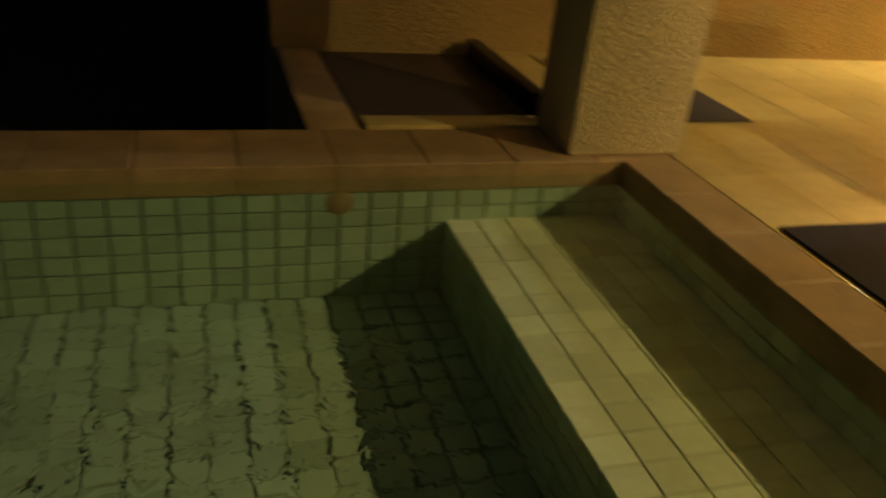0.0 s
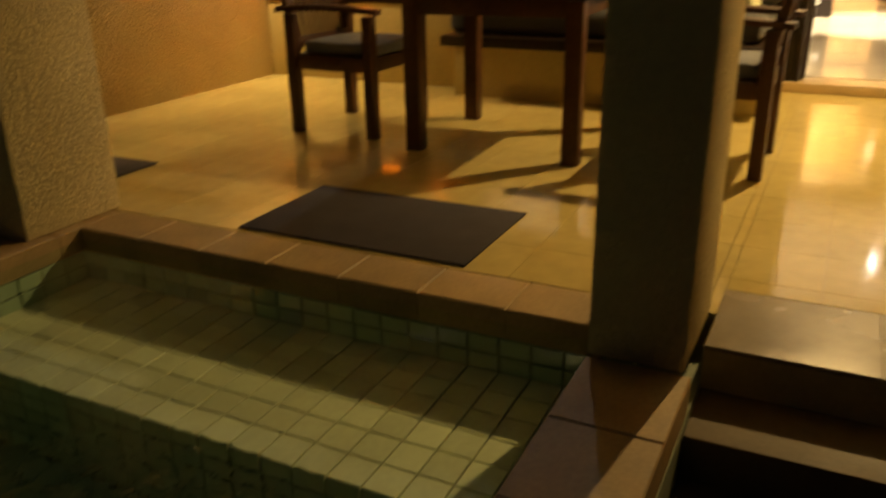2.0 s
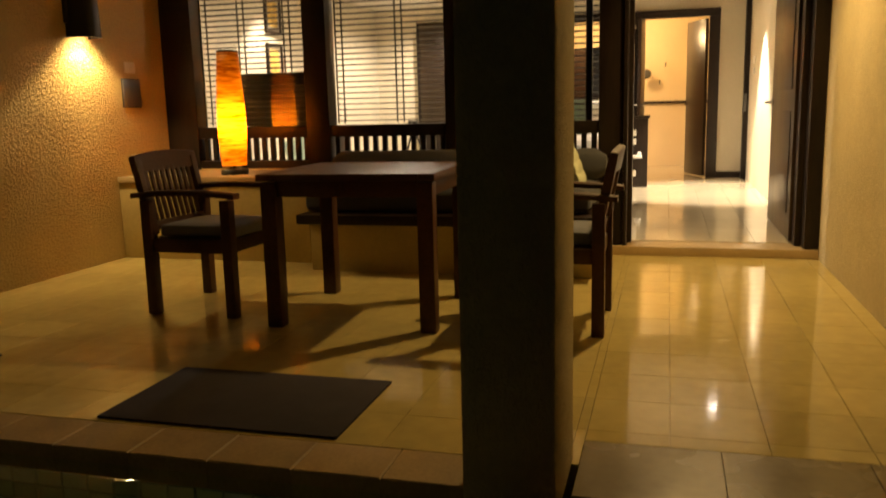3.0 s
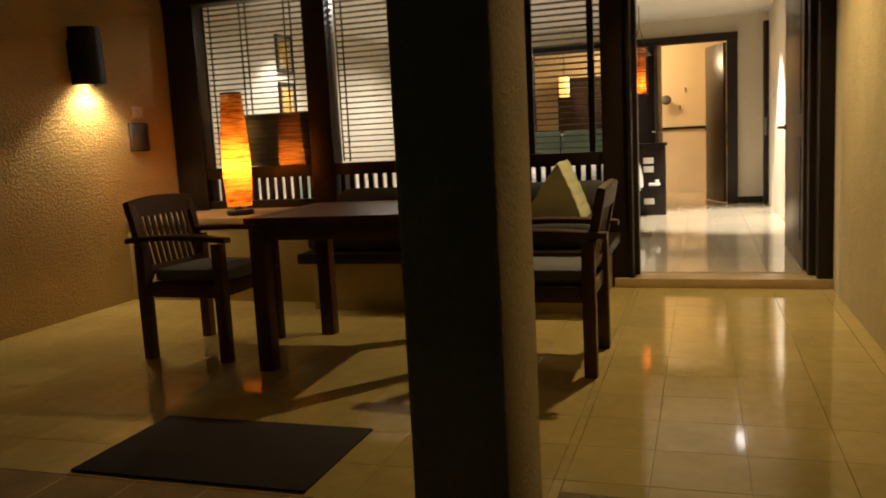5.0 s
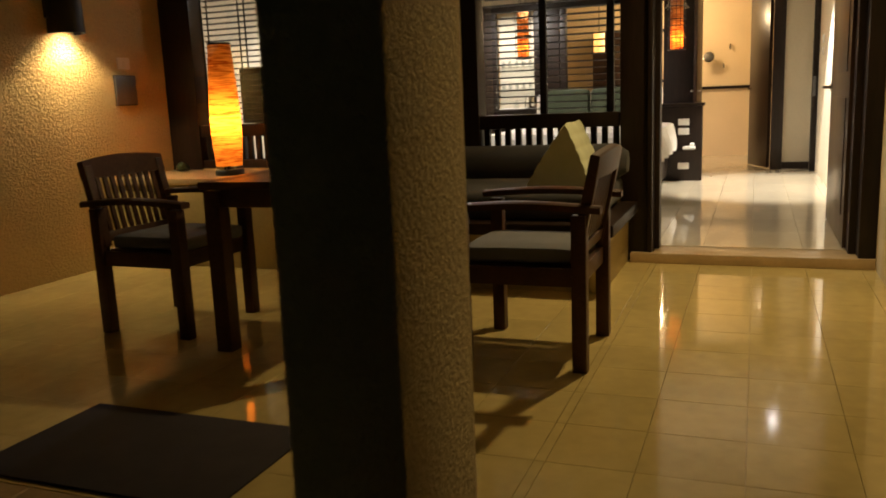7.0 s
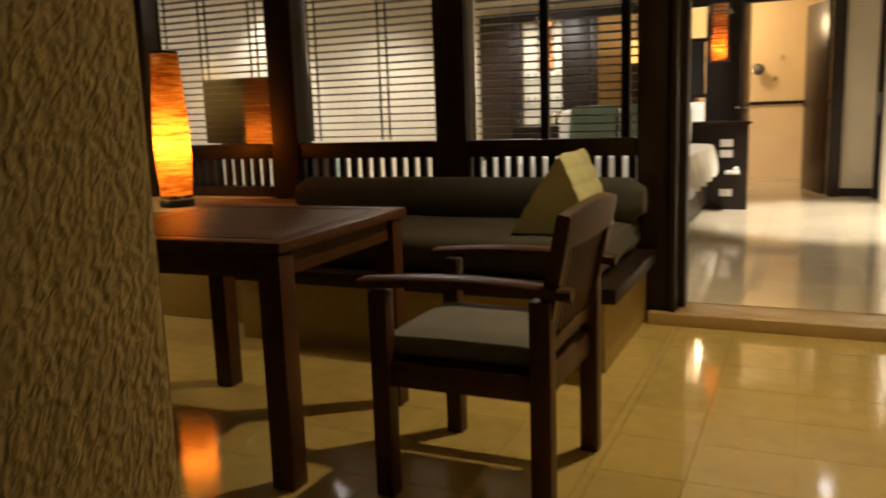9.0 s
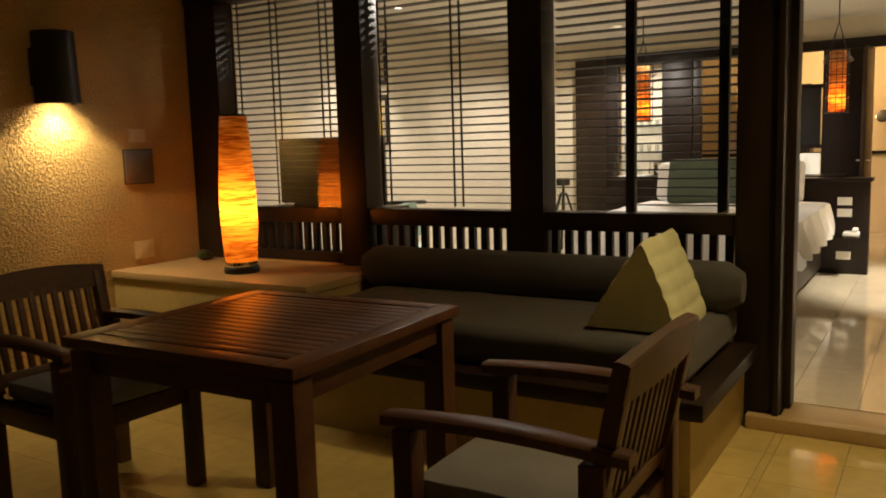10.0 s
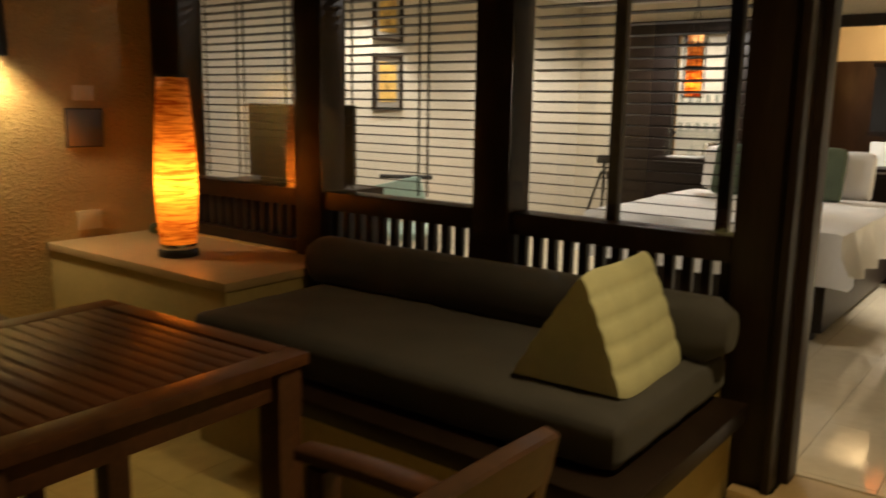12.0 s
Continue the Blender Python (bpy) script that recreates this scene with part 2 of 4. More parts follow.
M_BLACK = material("black_powder_coat", (0.012, 0.011, 0.010), rough=0.45, vary=0.2)
M_STEEL = material("brushed_steel", (0.22, 0.22, 0.23), rough=0.42, metal=1.0, vary=0.12, scale=3, fine=60, stretch=(6, 6, 0.4))
M_CHROME = material("chrome", (0.75, 0.74, 0.72), rough=0.08, metal=1.0, vary=0.02)
M_DARKCHROME = material("dark_chrome", (0.10, 0.095, 0.09), rough=0.12, metal=1.0, vary=0.05)
M_PLATE = material("ivory_plastic", (0.60, 0.50, 0.33), rough=0.4, vary=0.03)
M_WHITEPLATE = material("white_plastic", (0.80, 0.78, 0.72), rough=0.35, vary=0.03)
# walls darker, bench creamier: partly glaze, partly refracted light put into colour
M_POOLTILE = material("celadon_pool_tile", (0.42, 0.53, 0.40), rough=0.25, vary=0.12, scale=5, fine=50, per_object=0.45, per_island=0.0)
M_BENCHTILE = material("brightened_cream_pool_tile", (0.72, 0.71, 0.52), rough=0.25, vary=0.12, scale=5, fine=50, per_object=0.4)
M_POOLREST = material("celadon_pool_tile_joined", (0.42, 0.53, 0.40), rough=0.25, vary=0.12, scale=5, fine=50, per_island=0.45)
M_GROUT = material("pool_grout", (0.26, 0.30, 0.21), rough=0.8, vary=0.2)
M_WATER = water_material()
# emission stands in for light falling on a cream surface; no lamp here
M_GLOWPANEL = glowing("self_glowing_cream", (1.0, 0.88, 0.62), 0.9)
M_GLASS = clear_glass("window_glass")
M_BOTTLE = clear_glass("bottle_glass", (0.92, 0.94, 0.94), 0.02)
M_SHADE = paper_shade("amber_fibre_paper", (0.88, 0.50, 0.17), (0.36, 0.10, 0.02), 80)
M_PENDANT = paper_shade("red_amber_fibre_paper", (0.90, 0.50, 0.18), (0.22, 0.03, 0.01), 60)
M_LENS = glowing("lit_lamp_lens", (1.0, 0.92, 0.80), 60)
M_LENS_HOT = glowing("lit_sconce_lens", (1.0, 0.82, 0.5), 45)
M_LENS_SOFT = glowing("lit_lamp_lens_soft", (1.0, 0.80, 0.5), 4)
M_AMBERLAMP = glowing("lit_amber_glass", (1.0, 0.50, 0.10), 2.6)
M_ART = material("ochre_print", (0.70, 0.42, 0.10), rough=0.7, vary=0.5, scale=9, fine=40)
M_ARTMOUNT = material("grey_print_mount", (0.32, 0.28, 0.22), rough=0.7, vary=0.2)
M_MINT = material("mint_upholstery", (0.45, 0.58, 0.48), rough=0.7, vary=0.1)
M_STONEGREEN = material("green_glazed_ceramic", (0.035, 0.06, 0.03), rough=0.3, vary=0.4, scale=20)
M_SLATE = material("dark_slate_floor", (0.085, 0.055, 0.038), rough=0.7, vary=0.35, scale=5, fine=50, bump=0.3)
M_MIRROR = material("mirror_silver", (0.85, 0.85, 0.85), rough=0.02, metal=1.0, vary=0.01)
# near-black base colour stands in for the darkness of the night garden
M_NIGHTDARK = material("night_dark_garden", (0.02, 0.017, 0.012), rough=0.95, vary=0.5, scale=8, bump=0.5)

# ---- mesh helpers ----


def box(bm, lo, hi, bevel=0.0, turn=None):
    made = bmesh.ops.create_cube(bm, size=1.0)["verts"]
    for v in made:
        v.co = Vector([(lo[i] + hi[i]) / 2 + v.co[i] * (hi[i] - lo[i]) for i in range(3)])
    if bevel:
        edges = list({e for v in made for e in v.link_edges})
        grown = bmesh.ops.bevel(bm, geom=edges, offset=bevel, segments=2, profile=0.6, affect="EDGES")
        made = list({v for f in grown["faces"] for v in f.verts} | {v for v in made if v.is_valid})
    if turn is not None:
        bmesh.ops.transform(bm, matrix=turn, verts=made)
    return bm


def boxes(*items, bevel=0.0):
    bm = bmesh.new()
    for lo, hi in items:
        box(bm, lo, hi, bevel)
    return bm


def lathe(profile, steps=32, at=(0, 0)):
    """A turned shape from (radius, height) pairs."""
    bm = bmesh.new()
    rings = []
    for r, z in profile:
        rings.append([bm.verts.new((at[0] + r * math.cos(2 * math.pi * k / steps), at[1] + r * math.sin(2 * math.pi * k / steps), z)) for k in range(steps)])
    for a, b in zip(rings, rings[1:]):
        for k in range(steps):
            bm.faces.new((a[k], a[(k + 1) % steps], b[(k + 1) % steps], b[k]))
    return bm


def solid_lathe(profile, steps=24, at=(0, 0)):
    bm = lathe(profile, steps, at)
    bm.verts.ensure_lookup_table()
    n = len(profile)
    bm.faces.new([bm.verts[k] for k in range(steps)][::-1])
    bm.faces.new([bm.verts[(n - 1) * steps + k] for k in range(steps)])
    return bm


def rod(bm, a, b, r, steps=10):
    a, b = Vector(a), Vector(b)
    made = bmesh.ops.create_cone(bm, cap_ends=True, segments=steps, radius1=r, radius2=r, depth=(b - a).length)["verts"]
    turn = (b - a).to_track_quat("Z", "Y").to_matrix().to_4x4()
    bmesh.ops.transform(bm, matrix=Matrix.Translation((a + b) / 2) @ turn, verts=made)
    return bm


def soft_box(lo, hi, cuts=8, soft=0.62, puff=0.0, seed=0, crumple=0.004):
    """A stuffed cushion: a box with rounded sides and a little crumple."""
    bm = bmesh.new()
    bmesh.ops.create_cube(bm, size=2.0)
    bmesh.ops.subdivide_edges(bm, edges=bm.edges[:], cuts=cuts, use_grid_fill=True)
    mid = [(lo[i] + hi[i]) / 2 for i in range(3)]
    half = [(hi[i] - lo[i]) / 2 for i in range(3)]
    smallest = min(half)
    for v in bm.verts:
        p = Vector(v.co)
        real = Vector([p[i] * half[i] for i in range(3)])
        rim = smallest * soft
        core = Vector([max(-half[i] + rim, min(half[i] - rim, real[i])) for i in range(3)])
        off = real - core
        if off.length > 1e-6:
            real = core + off.normalized() * min(off.length, rim)
        if puff:
            real.z += puff * (1 - p.x ** 2) * (1 - p.y ** 2) * (1 if p.z > 0 else -0.2)
        wob = noise.noise(Vector((real.x * 7 + seed * 3.1, real.y * 7, real.z * 9)))
        v.co = Vector(mid) + real + Vector((0, 0, wob * crumple))
    return bm


def finish(name, bm, mat, smooth=True):
    bmesh.ops.recalc_face_normals(bm, faces=bm.faces[:])
    mesh = bpy.data.meshes.new(name)
    bm.to_mesh(mesh)
    bm.free()
    mesh.materials.append(mat)
    if smooth:
        mesh.shade_smooth()
        mesh.set_sharp_from_angle(angle=radians(35))
    return mesh


def part(name, bm, mat, parent, label=""):
    ob = new(name, finish(name, bm, mat))
    ob.parent = parent
    return tagged(ob, label=label)


def piece(name, mesh, parent, at):
    ob = new(name, mesh)
    ob.parent = parent
    ob.location = at
    return ob


def thing(name, at, label, category, group="", kind="", rz=0.0):
    ob = new(name)
    ob.empty_display_size = 0.1
    ob.matrix_world = pose(at[0], at[1], at[2], 0, 0, rz)
    return tagged(ob, label, category, group, kind)


def solid(name, bm, mat, label="", category="", group="", kind=""):
    return tagged(new(name, finish(name, bm, mat)), label, category, group, kind)


def structure(name, bm, mat, label, category):
    return solid(name, bm, mat, label, category, kind="structure")


TILE_MESHES = {}


def tile_mesh(name, mat, w, d, h, edge=0.004):
    key = (name, mat.name, round(w, 3), round(d, 3), round(h, 3))
    if key not in TILE_MESHES:
        bm = bmesh.new()
        box(bm, (-w / 2, -d / 2, -h), (w / 2, d / 2, 0))
        top = [e for e in bm.edges if all(v.co.z > -1e-5 for v in e.verts)]
        bmesh.ops.bevel(bm, geom=top, offset=edge, segments=1, affect="EDGES")
        TILE_MESHES[key] = finish(name, bm, mat, smooth=False)
    return TILE_MESHES[key]


# ---- the setting: terrace ----
NORTH, SOUTH, GLASS_X, EAST = 3.60, -1.19, 5.22, 10.55
EDGE_X, STEP, WATER, ROOM = 1.487, 0.12, -0.045, 0.06
LOW = -3 * STEP

terrace_floor = structure("floor", boxes(((EDGE_X, SOUTH, -0.6), (5.12, 0.0, -0.012)), ((1.68, 0.0, -0.6), (5.12, NORTH, -0.012)), ((1.40, 2.508, -0.6), (1.68, NORTH, -0.012))),
                          M_JOINT, "cream honed limestone terrace floor in small square tiles", "floor")
structure("floor_ground", boxes(((-5.0, -3.2, LOW - 0.3), (1.03, -0.002, LOW))), M_GROUND, "dark stone paving beside the pool", "paving")
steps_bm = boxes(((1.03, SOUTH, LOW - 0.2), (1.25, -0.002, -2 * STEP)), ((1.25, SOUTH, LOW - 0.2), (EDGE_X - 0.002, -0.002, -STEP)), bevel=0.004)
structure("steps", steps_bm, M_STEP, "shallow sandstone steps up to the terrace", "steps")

wall_north = structure("wall_north", boxes(((0.44, NORTH, -0.9), (5.30, NORTH + 0.2, 2.6))), M_WALL, "ochre wall in rough trowelled stucco", "wall")
wall_south = structure("wall_south", boxes(((1.2, SOUTH - 0.2, -0.9), (5.12, SOUTH, 2.6))), M_PILLAR, "pale roughcast terrace wall", "wall")
# added walls, near-black so they return no light to the pillars
structure("wall_garden_unseen", boxes(((-5.0, -3.4, -0.9), (1.2, -3.2, 2.6))), M_NIGHTDARK, "added unseen garden wall, near-black to stop bounced light", "wall")
structure("wall_west_unseen", boxes(((-5.2, -3.4, -0.9), (-5.0, 9.2, 2.6)), ((-5.0, 9.0, -0.9), (5.3, 9.2, 2.6))), M_NIGHTDARK, "added garden wall with night darkness in its colour", "wall")
structure("ceiling", boxes(((1.2, SOUTH - 0.2, 2.48), (5.30, NORTH + 0.2, 2.60))), M_PLASTER, "cream plaster terrace ceiling", "ceiling")
structure("beam", boxes(((1.26, SOUTH, 2.25), (1.70, NORTH, 2.478)), bevel=0.01), M_WOOD, "dark timber beam along the terrace edge", "beam")

pillar_a = structure("pillar_1", boxes(((1.318, 0.018, 0.001), (1.70, 0.255, 2.25)), bevel=0.012), M_PILLAR, "square roughcast pillar standing on the pool edge", "pillar")
pillar_b = structure("pillar_2", boxes(((1.292, 2.232, 0.001), (1.715, 2.535, 2.25)), bevel=0.012), M_PILLAR, "square roughcast pillar at the pool corner", "pillar")

# ---- the pool ----
PX0, PX1, PY0, PY1, DEEP, LEDGE, LX = -3.0, 1.485, 0.262, 2.20, -0.515, -0.227, 0.87
pool_shell = boxes(((PX0 - 0.2, 0.0, -1.2), (PX1, PY0, -0.1)), ((PX0 - 0.2, PY1, -1.2), (1.70, 2.50, -0.1)),
                   ((PX1, 0.0, -1.2), (1.68, PY1, -0.1)), ((PX0 - 0.2, PY0, -1.2), (PX0, PY1, -0.1)),
                   ((PX0, PY0, -1.2), (PX1, PY1, DEEP - 0.012)), ((LX + 0.008, PY0, DEEP - 0.012), (PX1, PY1, LEDGE - 0.012)))
pool = structure("pool", pool_shell, M_GROUT, "small tiled plunge pool with an underwater bench", "pool")
bm = bmesh.new()
bmesh.ops.create_grid(bm, x_segments=2, y_segments=2, size=0.5)
for v in bm.verts:
    v.co = Vector(((PX0 + PX1) / 2 + v.co.x * (PX1 - PX0), (PY0 + PY1) / 2 + v.co.y * (PY1 - PY0), WATER))
bmesh.ops.reverse_faces(bm, faces=[f for f in bm.faces if f.normal.z < 0])
surface = bpy.data.meshes.new("water")
bm.to_mesh(surface)
bm.free()
surface.materials.append(M_WATER)
water = tagged(new("water", surface), "clear greenish pool water with ripples", "water", kind="structure")
water.visible_shadow = False

# floor of the recess behind the pool
structure("floor_recess", boxes(((0.66, 2.62, -0.6), (1.40, NORTH, -0.02))), M_SLATE, "dark slate tray floor beside the terrace", "floor")
structure("kerb", boxes(((0.66, 2.508, -0.6), (1.40, 2.62, 0.012)), bevel=0.006), M_TILE, "pale stone kerb of the slate tray", "kerb")
structure("kerb_side", boxes(((0.46, 2.508, -0.6), (0.64, NORTH, 0.0)), bevel=0.006), M_COPING, "narrow sandstone kerb", "kerb")
structure("plinth", boxes(((1.34, 2.70, -0.02), (1.40, 3.55, 0.07)), bevel=0.006), M_WOOD, "low dark timber edge strip", "edge strip")
# night darkness put into the ground colour
structure("ground", boxes(((-5.0, 2.508, -0.9), (0.44, 9.0, -0.5)), ((0.44, NORTH + 0.2, -0.9), (5.3, 9.0, -0.5))), M_NIGHTDARK, "garden ground with night darkness in its colour", "ground")

# ---- the setting: window wall ----
wall_line = thing("window_wall_frame", (GLASS_X, 1.2, 0), "dark timber posts and beams of the glazed wall", "frame", kind="structure")


def local(bm, ob):
    bmesh.ops.transform(bm, matrix=ob.matrix_world.inverted(), verts=bm.verts[:])
    return bm


for y0, y1 in ((3.33, 3.598), (2.215, 2.40), (1.135, 1.315), (0.06, 0.229)):
    part("post", local(boxes(((5.15, y0, 0.0 if y0 < 0.2 else 0.3), (5.31, y1, 2.18)), bevel=0.006), wall_line), M_WOOD, wall_line)
part("lintel", local(boxes(((5.14, SOUTH, 2.18), (5.32, 3.598, 2.478)), bevel=0.006), wall_line), M_WOOD, wall_line)
structure("wall_under_window", boxes(((5.16, 0.229, 0.0), (5.30, 3.33, 0.60))), M_BASE, "low plastered wall under the windows", "wall")

BAYS = [(2.40, 3.33), (1.315, 2.215), (0.229, 1.135)]
for number, (y0, y1) in enumerate(BAYS, 1):
    win = thing(f"window_{number}", (GLASS_X, (y0 + y1) / 2, 0.6), "dark timber window over a band of short balusters", "window", kind="structure")
    part("window_sill", local(boxes(((5.17, y0, 0.60), (5.29, y1, 0.66)), bevel=0.004), win), M_WOOD, win)
    part("rail", local(boxes(((5.165, y0, 0.832), (5.295, y1, 0.92)), bevel=0.004), win), M_WOOD, win)
    for k in range(n := round((y1 - y0) / 0.072)):
        y = y0 + (k + 0.5) * (y1 - y0) / n
        part("baluster", local(boxes(((5.205, y - 0.018, 0.66), (5.24, y + 0.018, 0.832)), bevel=0.003), win), M_WOOD, win)
    bm = boxes(((5.152, y0, 0.925), (5.157, y1, 2.18)))
    pane = part("pane", local(bm, win), M_GLASS, win)
    pane.visible_shadow = False
    if number == 3:
        for y in (0.729, 0.305):
            part("mullion", local(boxes(((5.245, y - 0.022, 0.92), (5.285, y + 0.022, 2.18)), bevel=0.003), win), M_WOOD, win)
    # venetian blind
    blind = thing("venetian_blind", (5.312, (y0 + y1) / 2, 0.93), "lowered dark timber venetian blind with open slats", "blind", "blinds behind the windows")
    slat_bm = bmesh.new()
    box(slat_bm, (-0.019, -(y1 - y0) / 2 + 0.01, -0.0022), (0.019, (y1 - y0) / 2 - 0.01, 0.0022), turn=pose(0, 0, 0, 0, 7, 0))
    slat = finish("slat", slat_bm, M_WOOD, smooth=False)
    for k in range(30):
        piece("slat", slat, blind, (0, 0, 0.02 + k * 0.0415))
    part("headrail", boxes(((-0.03, -(y1 - y0) / 2, 1.255), (0.03, (y1 - y0) / 2, 1.30))), M_WOOD, blind)
    for c in {1: (3.30, 2.975, 2.59), 2: (2.167, 1.695), 3: ()}[number]:
        yc = c - (y0 + y1) / 2
        bm = bmesh.new()
        for dy in (-0.026, 0.026):
            box(bm, (-0.0225, yc + dy - 0.006, 0.0), (-0.0205, yc + dy + 0.006, 1.26))
        part("ladder_tape", bm, M_BLACK, blind)

# doorway: jambs, threshold, open leaf
door_1 = thing("door_1", (5.22, -0.58, ROOM), "dark timber doorway with one leaf standing open", "door", kind="structure")
part("jamb", local(boxes(((5.115, 0.034, ROOM), (5.25, 0.06, 2.18)), bevel=0.004), door_1), M_WOOD, door_1)
part("door_stop", local(boxes(((5.25, 0.004, ROOM), (5.36, 0.06, 2.18)), bevel=0.004), door_1), M_WOOD, door_1)
part("jamb", local(boxes(((5.10, SOUTH, ROOM), (5.24, -1.10, 2.18)), bevel=0.004), door_1), M_WOOD, door_1)
part("door_stop", local(boxes(((5.24, SOUTH, ROOM), (5.36, -1.06, 2.18)), bevel=0.004), door_1), M_WOOD, door_1)
leaf = part("door_leaf", local(boxes(((5.37, -1.085, ROOM + 0.01), (6.60, -1.040, 2.16)), bevel=0.004), door_1), M_DOORWOOD, door_1, "open dark timber door leaf")
for lo, hi in (((5.50, -1.039, 0.25), (6.47, -1.034, 0.95)), ((5.50, -1.039, 1.10), (6.47, -1.034, 2.02))):
    part("panel", local(boxes((lo, hi), bevel=0.002), door_1), M_DOORWOOD, leaf)
bm = bmesh.new()
rod(bm, (6.52, -1.04, 1.01), (6.52, -0.985, 1.01), 0.012)
rod(bm, (6.52, -0.985, 1.01), (6.42, -0.985, 1.01), 0.010)
rod(bm, (6.52, -1.04, 1.01), (6.52, -1.03, 1.01), 0.027, 20)
part("door_handle", local(bm, door_1), M_CHROME, leaf, "chrome lever handle")
structure("threshold", boxes(((5.08, SOUTH + 0.001, 0.0), (5.14, 0.16, ROOM)), ((5.14, SOUTH + 0.001, 0.0), (5.36, 0.028, ROOM - 0.004)), bevel=0.003), M_COUNTER, "pale stone threshold step", "threshold")

# ---- the setting: bedroom and bathroom ----
room_floor = structure("floor_bedroom", boxes(((5.36, SOUTH, -0.2), (10.55, 3.75, ROOM - 0.012)), ((5.30, 0.03, -0.2), (5.36, 3.75, ROOM - 0.012))), M_JOINT, "polished cream limestone bedroom floor", "floor")
structure("floor_bathroom", boxes(((10.55, -1.5, -0.2), (13.0, 3.6, ROOM))), M_ROOM_TILE, "polished cream bathroom floor", "floor")
structure("wall_bedroom_north", boxes(((5.30, 3.75, -0.2), (11.0, 3.95, 2.6))), M_PLASTER, "cream plastered bedroom wall", "wall")
structure("wall_bedroom_south", boxes(((5.12, SOUTH - 0.2, -0.2), (13.0, SOUTH, 2.6))), M_PLASTER, "cream plastered corridor wall", "wall")
structure("ceiling_bedroom", boxes(((5.32, SOUTH - 0.2, 2.40), (13.0, 3.95, 2.6))), M_WHITE, "white painted bedroom ceiling", "ceiling")
structure("wall_east", boxes(((10.55, SOUTH, 0.0), (10.67, -0.84, 2.40)), ((10.55, -0.84, 2.19), (10.67, 3.75, 2.40)), ((10.55, 3.14, 0.0), (10.67, 3.75, 2.19)), ((10.55, 0.10, 0.0), (10.67, 3.14, 0.86))), M_PLASTER, "cream plastered wall at the far end", "wall")
structure("wall_bathroom", boxes(((12.6, -1.5, 0.0), (12.8, 3.6, 2.4)), ((10.67, 3.5, 0.0), (12.6, 3.7, 2.4)), ((10.67, -1.0, 0.0), (12.6, -0.85, 2.4))), M_BATH, "apricot plastered bathroom wall", "wall")
structure("trim", boxes(((12.56, -0.85, 1.02), (12.6, 3.5, 1.06)), bevel=0.003), M_WOOD, "dark timber dado strip in the bathroom", "trim")
structure("baseboard", boxes(((10.53, SOUTH, ROOM), (10.55, -0.842, ROOM + 0.08))), M_WOOD, "dark timber baseboard", "baseboard")

# ---- things: terrace ----


def coat(bm, m):
    bmesh.ops.transform(bm, matrix=m, verts=bm.verts[:])
    return bm


